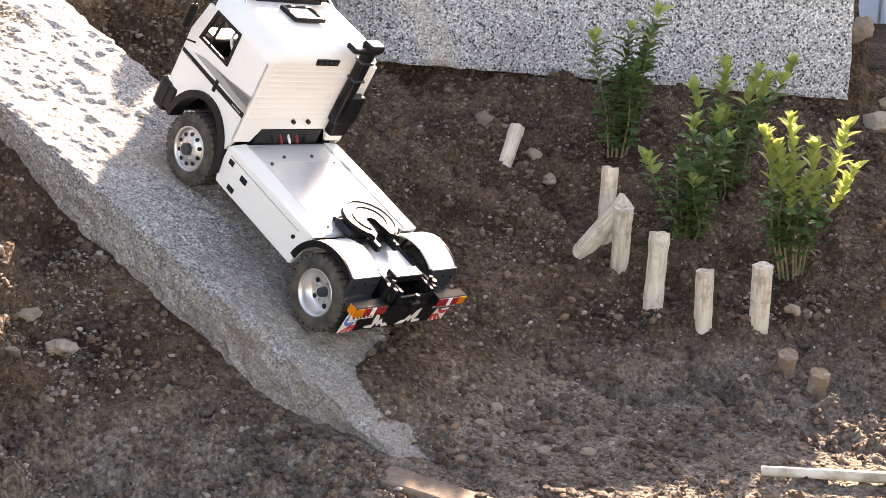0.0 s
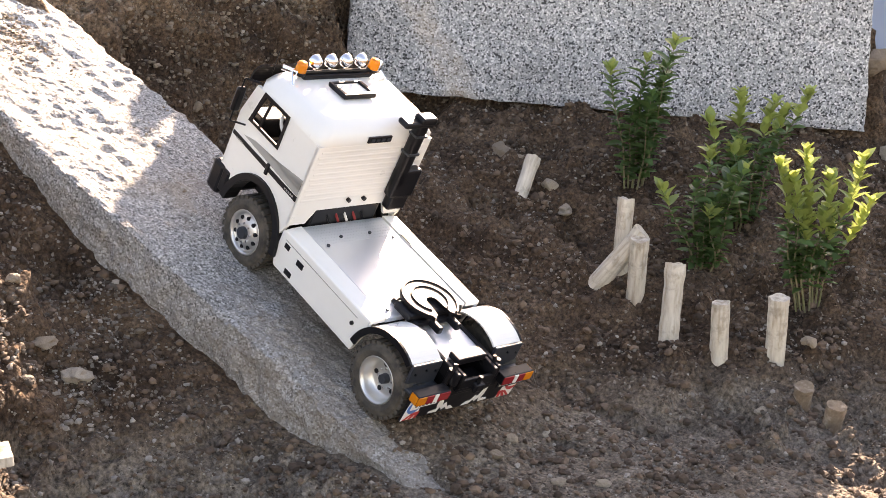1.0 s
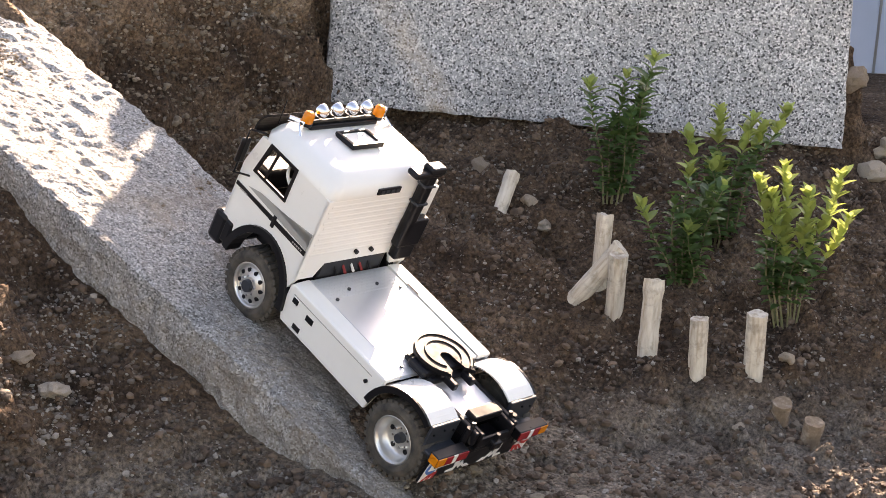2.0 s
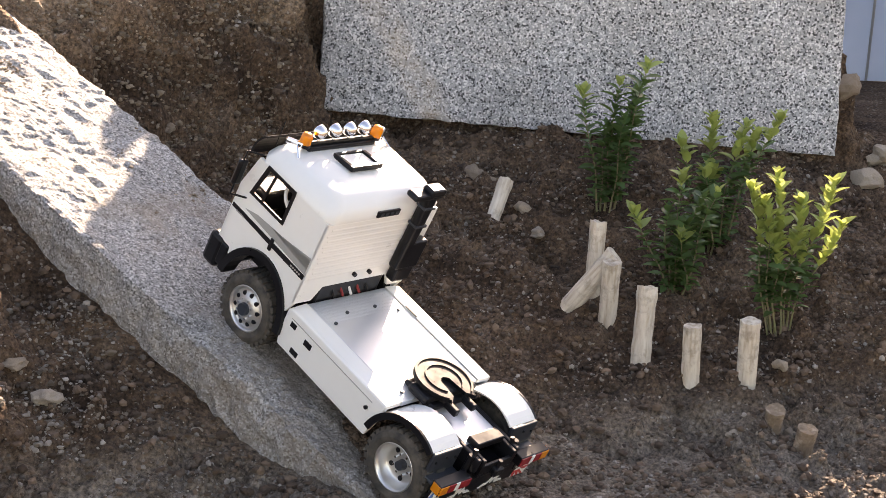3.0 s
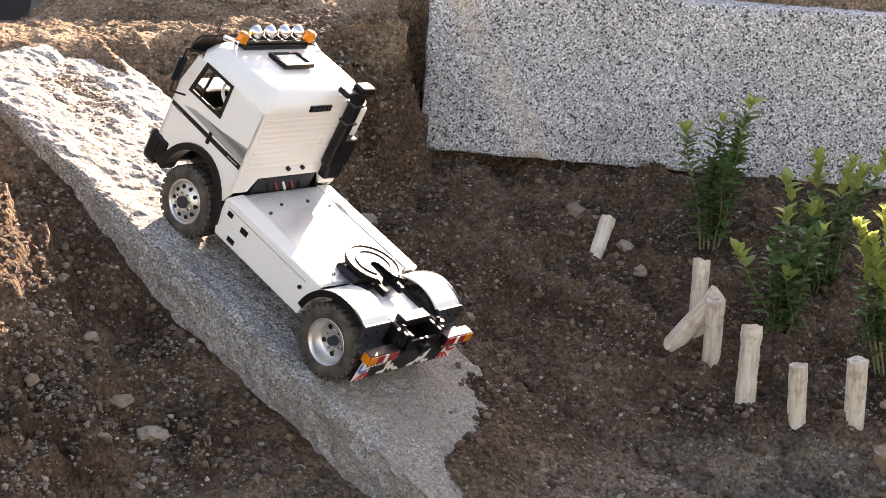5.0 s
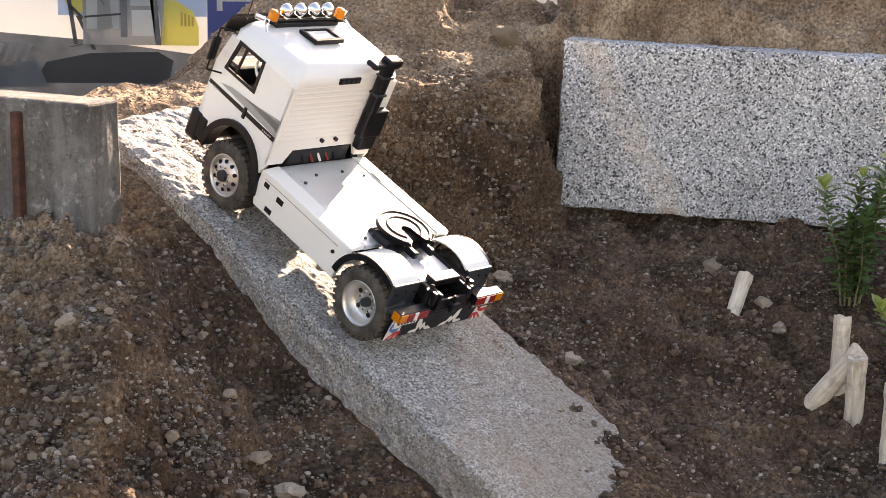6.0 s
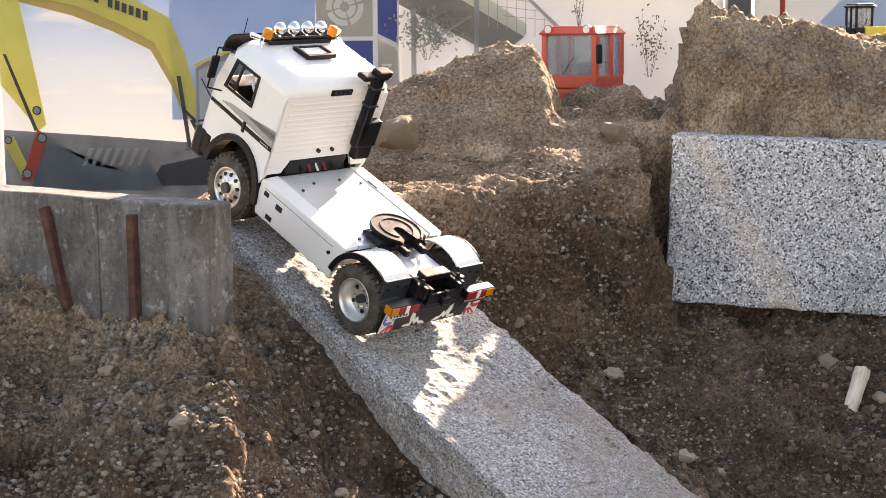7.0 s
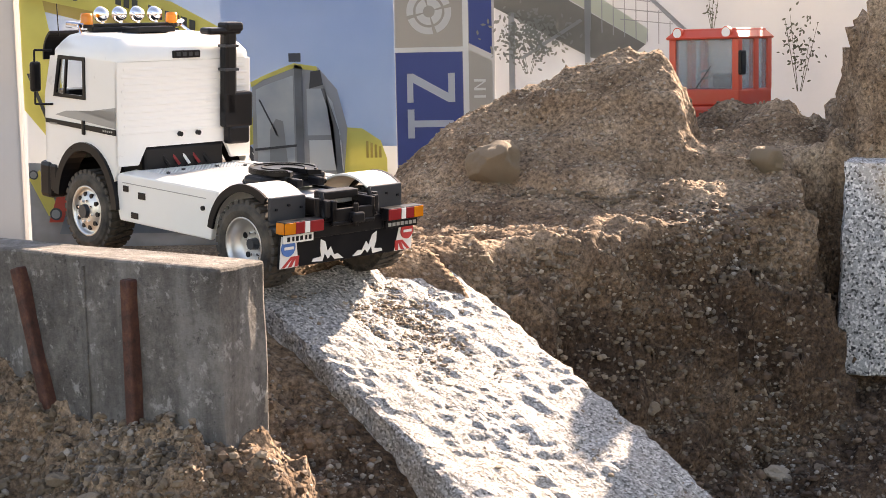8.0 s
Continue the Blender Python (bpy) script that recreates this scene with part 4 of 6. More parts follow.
STONE = stone_material("field_stone", (0.22, 0.165, 0.12), (0.30, 0.235, 0.175), (0.44, 0.37, 0.295))
PEBBLE = stone_material("pebbles", (0.085, 0.064, 0.048), (0.150, 0.121, 0.097), (0.38, 0.335, 0.29), True)
CLOD = stone_material("earth_crumbs", (0.054, 0.033, 0.021), (0.108, 0.068, 0.045), (0.192, 0.128, 0.087), True)
HEAP = stone_material("tan_crumbs", (0.088, 0.063, 0.042), (0.158, 0.116, 0.079), (0.27, 0.208, 0.15), True)
SANDY = stone_material("sand_crumbs", (0.15, 0.108, 0.074), (0.27, 0.205, 0.148), (0.46, 0.38, 0.295), True)


def rock_mesh(seed, sub=2, jag=0.45):
    bm = bmesh.new()
    bmesh.ops.create_icosphere(bm, subdivisions=sub, radius=1)
    off = Vector((seed * 3.7, seed * 1.3, seed * 7.1))
    for v in bm.verts:
        p = v.co.copy()
        v.co = p * (1 + jag * noise.noise(p * 1.1 + off) + jag * 0.4 * noise.noise(p * 2.7 + off))
    # a few flat breaks
    for k in range(4):
        d = Vector((noise.noise(off + Vector((k, 0, 0))), noise.noise(off + Vector((0, k, 3))), noise.noise(off + Vector((5, 0, k)))))
        if d.length < 0.05:
            continue
        d.normalize()
        for v in bm.verts:
            h = v.co.dot(d)
            if h > 0.72:
                v.co -= d * (h - 0.72) * 0.8
    return bm


BOULDER = stone_material("clay_lump", (0.24, 0.175, 0.115), (0.27, 0.20, 0.135), (0.30, 0.225, 0.15))
_bump = [n for n in BOULDER.node_tree.nodes if n.type == "BUMP"][0]
_bump.inputs["Strength"].default_value, _bump.inputs["Distance"].default_value = 0.6, 0.02
ROCKS = [mesh_of(rock_mesh(k, 3, 0.55), "rock") for k in range(7)]
CLAY_ROCK = mesh_of(rock_mesh(31, 3, 0.35), "clay_rock")
CLAY_ROCK.materials.append(BOULDER)
for _me in ROCKS:
    _me.materials.append(STONE)


def rock(x, y, size, kind=0, flat=0.7, label="greyish brown stone lying on the earth", sink=0.3):
    ob = new("stone", CLAY_ROCK if "sandy" in label else ROCKS[kind % len(ROCKS)])
    z = lie(x, y)
    ob.matrix_basis = pose(x, y, z + size * flat * (1 - 2 * sink) * 0.5, 0, 0, (x * 977 + y * 531) % 360) @ Matrix.Diagonal((size * 0.5, size * 0.42, size * 0.5 * flat, 1))
    return tagged(ob, label, "stone", "loose stones")


for args in ((0.496, 2.322, 0.036, 1, 0.95, "pale angular stone on dark earth"), (0.551, 2.225, 0.030, 2, 0.6, "pale angular stone on dark earth"), (0.566, 2.190, 0.032, 3, 0.6),
             (0.522, 2.310, 0.018, 4), (0.527, 2.275, 0.017, 5), (0.184, 2.330, 0.030, 0, 0.6), (0.235, 2.345, 0.022, 6), (0.022, 2.235, 0.040, 5, 0.6),
             (0.036, 2.228, 0.034, 2), (0.262, 2.100, 0.028, 1, 0.5), (0.30, 2.06, 0.024, 4, 0.6), (0.042, 2.299, 0.022, 6), (-0.125, 1.640, 0.026, 3, 0.5, "flat reddish brown stone"), (-0.092, 1.625, 0.034, 0, 0.45, "flat reddish brown stone"),
             (-0.140, 1.575, 0.014, 1), (-0.160, 1.680, 0.018, 2), (-0.200, 1.780, 0.014, 4), (-0.030, 1.721, 0.012, 5), (0.061, 1.640, 0.013, 3),
             (-0.387, 1.693, 0.012, 6, 0.8, "small white stone on the heap"), (-0.322, 1.629, 0.022, 0), (-0.338, 1.61, 0.02, 4), (-0.208, 1.569, 0.018, 2), (-0.481, 1.835, 0.022, 5), (-0.43, 1.76, 0.02, 1),
             (0.415, 1.556, 0.016, 1), (0.382, 1.651, 0.017, 2), (0.462, 1.550, 0.016, 3), (0.471, 1.608, 0.013, 4), (0.355, 1.607, 0.018, 5), (0.430, 1.683, 0.014, 6),
             (0.708, 1.733, 0.014, 0), (0.790, 1.750, 0.017, 1), (0.800, 1.822, 0.022, 2), (0.77, 1.845, 0.014, 3), (0.404, 2.124, 0.016, 4), (0.760, 1.700, 0.016, 6),
             (0.200, 2.600, 0.044, 3, 0.9, "rounded sandy stone on the bank", 0.2), (0.246, 2.590, 0.036, 5, 0.9, "rounded sandy stone on the bank", 0.2), (-0.62, 2.28, 0.026, 6, 0.8),
             (1.14, 2.34, 0.06, 2, 0.7, "pale ochre rubble stone"), (1.20, 2.40, 0.07, 4, 0.6, "pale ochre rubble stone"), (1.12, 2.42, 0.06, 1, 0.7, "pale ochre rubble stone"), (1.23, 2.31, 0.05, 0, 0.7, "pale ochre rubble stone")):
    rock(*args)
boulder = part("boulder", rock_mesh(11, 5, 0.34), BOULDER, None, "big rounded clay-coloured boulder on the heap", m=pose(-0.141, 2.560, lie(-0.141, 2.56) + 0.014, 0, 0, 30) @ Matrix.Diagonal((0.036, 0.033, 0.034, 1)))
tagged(boulder, "", "stone")


def scatter(name, count, sizes, material, label, where, seed, flat=0.7, height=lie):
    """Many small stones in one mesh, each a dented twenty-sided lump."""
    rnd = random.Random(seed)
    ico = bmesh.new()
    bmesh.ops.create_icosphere(ico, subdivisions=1, radius=1)
    base = np.array([v.co[:] for v in ico.verts])
    tri = np.array([[v.index for v in f.verts] for f in ico.faces])
    ico.free()
    vs, fs, k = [], [], 0
    while k < count:
        x, y = where(rnd)
        z = height(x, y)
        s = sizes[0] * (sizes[1] / sizes[0]) ** (rnd.random() ** 1.8)
        a = rnd.random() * 6.283
        dent = np.array([rnd.uniform(0.72, 1.25) for _ in range(len(base))])
        q = base * dent[:, None] * np.array([s, s * rnd.uniform(0.6, 1.0), s * rnd.uniform(0.45, flat + 0.2)]) * 0.5
        c, t = math.cos(a), math.sin(a)
        q = np.stack([q[:, 0] * c - q[:, 1] * t + x, q[:, 0] * t + q[:, 1] * c + y, q[:, 2] + z + s * 0.08], 1)
        vs.append(q)
        fs.append(tri + k * len(base))
        k += 1
    me = bpy.data.meshes.new(name)
    me.from_pydata(np.concatenate(vs).tolist(), [], np.concatenate(fs).tolist())
    me.materials.append(material)
    return tagged(new(name, me), label, "gravel", kind="stuff")


def off_ramp(x, y):
    ah, l = (x - SX) * EH[0] + (y - SY) * EH[1], (x - SX) * LH[0] + (y - SY) * LH[1]
    return not (-0.262 + 0.27 * float(step(-0.10, -0.47, ah)) - 0.01 < l < 0.01 and ah < 0.31)


def in_area(x0, x1, y0, y1, test=None, clump=0.0):
    """Random places in a rectangle, off the ramp; with clump they gather in drifts."""
    def pick(rnd):
        while True:
            x, y = rnd.uniform(x0, x1), rnd.uniform(y0, y1)
            if clump and rnd.random() < clump and noise.noise(Vector((x * 11, y * 11, 3.7))) + 0.6 * noise.noise(Vector((x * 34, y * 34, 8.1))) < 0.08:
                continue
            if off_ramp(x, y) and (test is None or test(x, y)):
                return x, y
    return pick


scatter("pebbles", 6500, (0.0020, 0.0095), PEBBLE, "grey and brown gravel strewn over dark earth", in_area(0.05, 1.05, 1.35, 2.5, None, 0.8), 1)
scatter("pebbles", 10000, (0.0020, 0.010), PEBBLE, "grey gravel in the pit beside the ramp", in_area(-0.62, 0.25, 1.3, 1.95, lambda x, y: y < 1.9 - 0.84 * (x + 0.107), 0.75), 2)
scatter("fine_gravel", 8000, (0.0014, 0.0040), PEBBLE, "fine grey gravel over dark earth", in_area(0.05, 1.05, 1.35, 2.4, None, 0.85), 21)
scatter("fine_gravel", 15000, (0.0014, 0.0042), PEBBLE, "fine grey gravel in the pit beside the ramp", in_area(-0.62, 0.30, 1.3, 1.95, lambda x, y: y < 1.9 - 0.84 * (x + 0.107), 0.85), 22)
scatter("earth_clods", 13000, (0.0025, 0.016), CLOD, "crumbled clods of dark brown earth", in_area(0.05, 1.1, 1.35, 2.5, None, 0.6), 3)
scatter("earth_clods", 3500, (0.003, 0.014), CLOD, "crumbled clods of brown earth in the pit", in_area(-0.35, 0.25, 1.3, 1.95, lambda x, y: y < 1.9 - 0.84 * (x + 0.107)), 4)
scatter("heap_crumbs", 6500, (0.003, 0.013), HEAP, "crumbled tan earth and gravel on the heap", in_area(-0.70, -0.27, 1.45, 1.95, lambda x, y: y < 1.80 - 0.67 * (x + 0.324)), 10)
scatter("sand_gravel", 15000, (0.0018, 0.0075), SANDY, "pale ochre sand and gravel on the upper bank", in_area(-0.8, 1.05, 2.1, 3.0, lambda x, y: float(land(x, y)) > 0.5), 5)
scatter("earth_clods", 5000, (0.003, 0.012), HEAP, "crumbling brown earth on the cut bank", in_area(-0.25, 1.05, 1.9, 2.62, lambda x, y: 0.26 < float(land(x, y)) < 0.60 and float(land(x, y + 0.02)) - float(land(x, y)) > 0.014), 8)
scatter("sand_gravel", 900, (0.003, 0.010), PEBBLE, "gravel washed down the gully", in_area(0.08, 0.34, 2.08, 2.5, lambda x, y: abs(x - (0.10 + (2.5 - y) * 0.45)) < 0.045), 6)



def on_ramp(x, y):
    ah = (x - SX) * EH[0] + (y - SY) * EH[1]
    return SZ + 0.551 * ah - 0.002


def sanded(rnd):
    # a loose patch of sand on the slab's upper end, and dirt along its lower right side
    while True:
        if rnd.random() < 0.55:
            ah, l = rnd.gauss(0.26, 0.06), rnd.gauss(-0.125, 0.05)
        else:
            ah = rnd.uniform(-0.52, 0.1)
            l = -0.255 + abs(rnd.gauss(0, 0.035)) + 0.20 * float(step(-0.15, -0.5, ah)) * rnd.random()
        if -0.25 < l < -0.012 and ah < 0.30:
            return SX + ah * EH[0] + l * LH[0], SY + ah * EH[1] + l * LH[1]


scatter("loose_sand", 3600, (0.002, 0.0075), SANDY, "loose sand and crumbs strewn on the stone ramp", sanded, 9, 0.5, on_ramp)

# ---- peeled wooden stakes in the earth ----
WOOD = shader("weathered_wood", (0.5, 0.42, 0.32), 0.85)
_n = Net(WOOD)
_map = _n.node("ShaderNodeMapping", Scale=(1, 1, 0.15))
_n.link(_n.c, _map.inputs[0])
_n.color(_n.mix(_n.ramp(_n.noise(34, 6, 0.65), [(0.50, 0.0), (0.68, 0.75)]),
                _n.ramp(_n.noise(160, 6, 0.6, _map.outputs[0]), [(0.3, (0.40, 0.32, 0.24)), (0.5, (0.58, 0.51, 0.42)), (0.75, (0.72, 0.66, 0.57))]), (0.17, 0.115, 0.075)))
_n.bump(_n.noise(200, 5, 0.6, _map.outputs[0]), 0.6, 0.003)


SOILED = shader("soiled_wood", (0.25, 0.18, 0.13), 0.9)
_n = Net(SOILED)
_n.color(_n.ramp(_n.noise(70, 6, 0.7), [(0.3, (0.13, 0.085, 0.055)), (0.52, (0.25, 0.18, 0.125)), (0.75, (0.46, 0.38, 0.30))]))
_n.bump(_n.noise(180, 5, 0.6), 0.6, 0.003)


def stake(base, top, r, seed, label="short peeled wooden stake stuck in the earth"):
    base, top = Vector(base), Vector(top)
    axis = (top - base).normalized()
    base = base - axis * 0.025
    h = (top - base).length
    bm = bmesh.new()
    rings, n, k = [], 18, 9
    for i in range(k + 1):
        z = h * i / k
        rr = r * (0.97 + 0.10 * noise.noise(Vector((seed, i * 0.7, 0)))) * (1.04 if i >= k - 1 else 1)
        ring = []
        for j in range(n):
            a = 2 * math.pi * j / n
            q = rr * (1 + 0.07 * noise.noise(Vector((math.cos(a) * 1.5, math.sin(a) * 1.5, seed * 5 + z * 18))))
            ring.append(bm.verts.new((q * math.cos(a), q * math.sin(a), z + (0.004 * noise.noise(Vector((math.cos(a), math.sin(a), seed * 9))) if i == k else 0))))
        rings.append(ring)
    for a, b in zip(rings, rings[1:]):
        for j in range(n):
            bm.faces.new((a[j], a[(j + 1) % n], b[(j + 1) % n], b[j]))
    mid = bm.verts.new((0, 0, h - 0.001))
    for j in range(n):
        bm.faces.new((rings[-1][j], rings[-1][(j + 1) % n], mid))
    m = Matrix.Translation(base) @ axis.to_track_quat("Z", "Y").to_matrix().to_4x4()
    ob = part("stake", bm, SOILED if "sawn-off" in label else WOOD, None, label, False, m)
    return tagged(ob, "", "wooden stake", "wooden stakes")


for a_, b_, r_, *more in (((0.568, 1.995, 0.198), (0.618, 1.975, 0.272), 0.0135, "thick leaning wooden stake"), ((0.604, 2.020, 0.205), (0.610, 2.035, 0.303), 0.0115),
                   ((0.612, 1.966, 0.190), (0.609, 1.955, 0.268), 0.0125), ((0.633, 1.878, 0.162), (0.640, 1.895, 0.252), 0.0130), ((0.683, 1.826, 0.146), (0.678, 1.822, 0.222), 0.0120),
                   ((0.753, 1.815, 0.143), (0.747, 1.805, 0.234), 0.0130), ((0.506, 2.215, 0.266), (0.527, 2.240, 0.314), 0.0110, "thin leaning wooden stake"),
                   ((0.764, 1.744, 0.123), (0.763, 1.738, 0.141), 0.0120, "low sawn-off wooden stake"), ((0.789, 1.702, 0.116), (0.789, 1.698, 0.131), 0.0122, "low sawn-off wooden stake")):
    stake(a_, b_, r_, a_[0] * 40, *more)

# ---- evergreen seedlings ----
def leaf_material(name, color, glow):
    m = shader(name, color, 0.26)
    n = Net(m)
    r = n.t.nodes.new("ShaderNodeObjectInfo").outputs["Random"]
    col = n.mix(1.0, color, n.ramp(r, [(0.0, 0.65), (1.0, 1.35)]), "MULTIPLY")
    n.color(col)
    tr = n.t.nodes.new("ShaderNodeBsdfTranslucent")
    n.link(n.mix(0.55, col, glow), tr.inputs[0])
    mix = n.t.nodes.new("ShaderNodeMixShader")
    mix.inputs[0].default_value = 0.38
    n.link(n.b.outputs[0], mix.inputs[1])
    n.link(tr.outputs[0], mix.inputs[2])
    n.link(mix.outputs[0], n.t.nodes["Material Output"].inputs[0])
    return m


LEAF = leaf_material("dark_green_leaf", (0.075, 0.150, 0.060), (0.26, 0.36, 0.09))
# pale young growth, the same colour also painting leaves the sun falls on
LIT_YOUNG = leaf_material("yellow_green_leaf", (0.26, 0.33, 0.10), (0.60, 0.66, 0.20))
STEM = shader("green_brown_stem", (0.16, 0.15, 0.07), 0.8)
_n = Net(STEM)
_n.color(_n.ramp(_n.noise(70, 4), [(0.3, (0.11, 0.12, 0.045)), (0.7, (0.22, 0.18, 0.10))]))


def leaf_mesh(name, length, width, material, fold):
    """A pointed leaf folded along its midrib, from the origin along +x."""
    bm = bmesh.new()
    k = 5
    rows = []
    for i in range(k + 1):
        t = i / k
        w = width * 0.5 * math.sin(math.pi * min(1, t * 0.93 + 0.07)) ** 0.8 if 0 < i < k else 0.0006
        z = -0.22 * length * t * t
        rows.append([bm.verts.new((t * length, -w, z + fold * w)), bm.verts.new((t * length, 0, z)), bm.verts.new((t * length, w, z + fold * w))])
    for a, b in zip(rows, rows[1:]):
        bm.faces.new((a[0], b[0], b[1], a[1]))
        bm.faces.new((a[1], b[1], b[2], a[2]))
    me = mesh_of(bm, name, True)
    me.materials.append(material)
    return me


LEAVES = [leaf_mesh("leaf", l, w, LEAF, f) for l, w, f in ((0.0170, 0.0088, 0.4), (0.0200, 0.0100, 0.3), (0.0145, 0.0082, 0.5))]
LIT_YOUNGS = [leaf_mesh("leaf", l, w, LIT_YOUNG, f) for l, w, f in ((0.0165, 0.0095, 0.5), (0.0190, 0.0105, 0.4))]


def seedling(x, y, stems, seed, label, bare=0.12):
    rnd = random.Random(seed)
    z0 = lie(x, y)
    t = thing("seedling", label, "shrub", pose(x, y, z0 - 0.004), "planted seedlings")
    extra = [(-dy * 1.3 + rnd.uniform(-0.012, 0.012), dx * 0.8 + rnd.uniform(-0.010, 0.010), h * rnd.uniform(0.62, 0.85), lx * 0.8 + rnd.uniform(-0.01, 0.01), ly, min(1.0, tp + 0.12)) for dx, dy, h, lx, ly, tp in stems[:4]]
    for dx, dy, h, lean_x, lean_y, tip in list(stems) + extra:
        bm = bmesh.new()
        pts = []
        for i in range(9):
            s = i / 8
            pts.append(Vector((1.5 * dx * (0.35 + 0.65 * s) + lean_x * s * s + 0.003 * math.sin(seed + i), dy * (0.35 + 0.65 * s) + lean_y * s * s + 0.003 * math.cos(seed * 2 + i), h * s)))
        for i, (a, b) in enumerate(zip(pts, pts[1:])):
            add_tube(bm, a, b, 0.0016 * (1 - i * 0.085), 0.0016 * (1 - (i + 1) * 0.085), 6, False)
        bmesh.ops.remove_doubles(bm, verts=bm.verts, dist=0.0006)
        part("stem", bm, STEM, t)
        turn, s = rnd.random() * 360, bare
        while s < 1.0:
            f = s * 8
            i = min(7, int(f))
            p = pts[i].lerp(pts[i + 1], f - i)
            for side in (0, 180):
                # tip is lower on plants whose tops stand in the sun
                lit_young = s > tip
                up = -4 - 34 * s if not lit_young else -42 - rnd.uniform(0, 24)
                me = rnd.choice(LIT_YOUNGS if lit_young else LEAVES)
                ob = new("leaf", me)
                ob.parent = t
                sc = rnd.uniform(1.05, 1.5) * (0.8 if s < 0.3 else 1.0)
                ob.matrix_basis = Matrix.Translation(p) @ pose(0, 0, 0, 0, 0, turn + side + rnd.uniform(-25, 25)) @ pose(0, 0, 0, rnd.uniform(-25, 25), up + rnd.uniform(-16, 16), 0) @ Matrix.Scale(sc, 4)
            turn += 90 + rnd.uniform(-15, 15)
            s += 0.0058 / h
        for k in range(3):
            ob = new("leaf", rnd.choice(LIT_YOUNGS if tip < 1 else LEAVES))
            ob.parent = t
            ob.matrix_basis = Matrix.Translation(pts[-1]) @ pose(0, 0, 0, 0, 0, k * 120 + turn) @ pose(0, 0, 0, 0, -68, 0)
    return t


seedling(0.680, 2.222, ((-0.030, 0.0, 0.175, -0.008, 0, 0.93), (-0.004, 0.010, 0.185, 0.010, 0, 0.97), (0.018, -0.008, 0.215, 0.012, 0, 0.93), (0.010, 0.014, 0.165, 0.020, 0, 1.0)), 5, "dark green glossy-leaved seedling before the granite block")
seedling(0.727, 2.028, ((-0.030, -0.004, 0.118, -0.030, 0, 0.80), (-0.004, 0.006, 0.165, 0.0, 0, 0.92), (0.018, -0.006, 0.145, 0.014, 0, 0.98), (0.004, 0.012, 0.135, 0.022, 0, 1.0)), 6, "dark green seedling with one pale tip")
seedling(0.820, 2.165, ((-0.026, 0.0, 0.160, -0.020, 0, 0.82), (-0.006, 0.008, 0.198, -0.004, 0, 0.74), (0.014, -0.006, 0.190, 0.012, 0, 0.72), (0.024, 0.010, 0.175, 0.022, 0, 0.80), (0.034, 0.0, 0.200, 0.036, 0, 0.84)), 7, "green seedling with yellow-green tips of new, sunlit growth")
seedling(0.842, 1.950, ((-0.026, 0.0, 0.200, -0.014, 0, 0.62), (-0.006, 0.006, 0.215, -0.006, 0, 0.55), (0.006, -0.010, 0.185, 0.006, 0, 0.60), (0.024, 0.004, 0.205, 0.030, 0, 0.60), (0.030, -0.004, 0.150, 0.034, 0, 0.62)), 8, "bright yellow-green sunlit seedling", 0.26)

# ---- small loose things on the low ground ----
PIPE = shader("bleached_bark", (0.55, 0.50, 0.43), 0.7)
_n = Net(PIPE)
_n.color(_n.ramp(_n.noise(45, 6, 0.6), [(0.3, (0.30, 0.24, 0.18)), (0.5, (0.58, 0.53, 0.46)), (0.8, (0.72, 0.69, 0.62))]))
_p, _q = Vector((0.628, 1.466, lie(0.628, 1.466) + 0.006)), Vector((0.800, 1.425, lie(0.80, 1.425) + 0.008))
tagged(part("stick", tube(_p, _q, 0.0052, 0.0066, 14), PIPE, None, "pale straight stick lying on the earth", True), "", "stick")
_b = bmesh.new()
add_box(_b, (0.006, -0.018, -0.012), (0.15, 0.018, 0.004), 0.004)
EDGING = stone_material("earthy_stone", (0.17, 0.125, 0.09), (0.19, 0.14, 0.10), (0.21, 0.155, 0.115))
tagged(part("edging_stone", _b, EDGING, None, "beige edging stone half sunk in the earth", m=pose(0.225, 1.500, lie(0.24, 1.50) + 0.002, 4, 3, -38)), "", "edging stone")
_b = bmesh.new()
add_box(_b, (0, -0.018, 0), (0.060, 0.018, 0.010), 0.001)
tagged(part("wooden_board", _b, WOOD, None, "short pale offcut of wooden board", m=pose(-0.200, 1.415, lie(-0.18, 1.40) + 0.001, 3, -6, 12)), "", "board")
_b = rock_mesh(23, 3, 0.25)
_c = part("corner_stone", _b, GRANITE, None, "grey granite lump at the edge of the ground", m=pose(0.80, 1.385, lie(0.80, 1.385) + 0.012, 0, 0, 20) @ Matrix.Diagonal((0.05, 0.04, 0.03, 1)))
tagged(_c, "", "stone")


# ---- printed banner on its rail, behind the heaps ----
BY = 3.15


def vinyl(name, color, patchy=0.0, other=(0.8, 0.8, 0.8), scale=3.0):
    """Printed sheeting: the sun behind it shines through a little."""
    m = shader(name, color, 0.45)
    n = Net(m)
    col = n.mix(n.ramp(n.noise(scale, 4, 0.5), [(0.35, 0.0), (0.7, 1.0)]), color, other) if patchy else None
    tr = n.t.nodes.new("ShaderNodeBsdfTranslucent")
    if col is not None:
        n.color(col)
        n.link(col, tr.inputs[0])
    else:
        tr.inputs[0].default_value = (*color, 1)
    mix = n.t.nodes.new("ShaderNodeMixShader")
    mix.inputs[0].default_value = 0.58
    n.link(n.b.outputs[0], mix.inputs[1])
    n.link(tr.outputs[0], mix.inputs[2])
    n.link(mix.outputs[0], n.t.nodes["Material Output"].inputs[0])
    return m


V_SKY = vinyl("printed_sky", (0.66, 0.75, 0.86), 1, (0.90, 0.90, 0.88), 2.2)
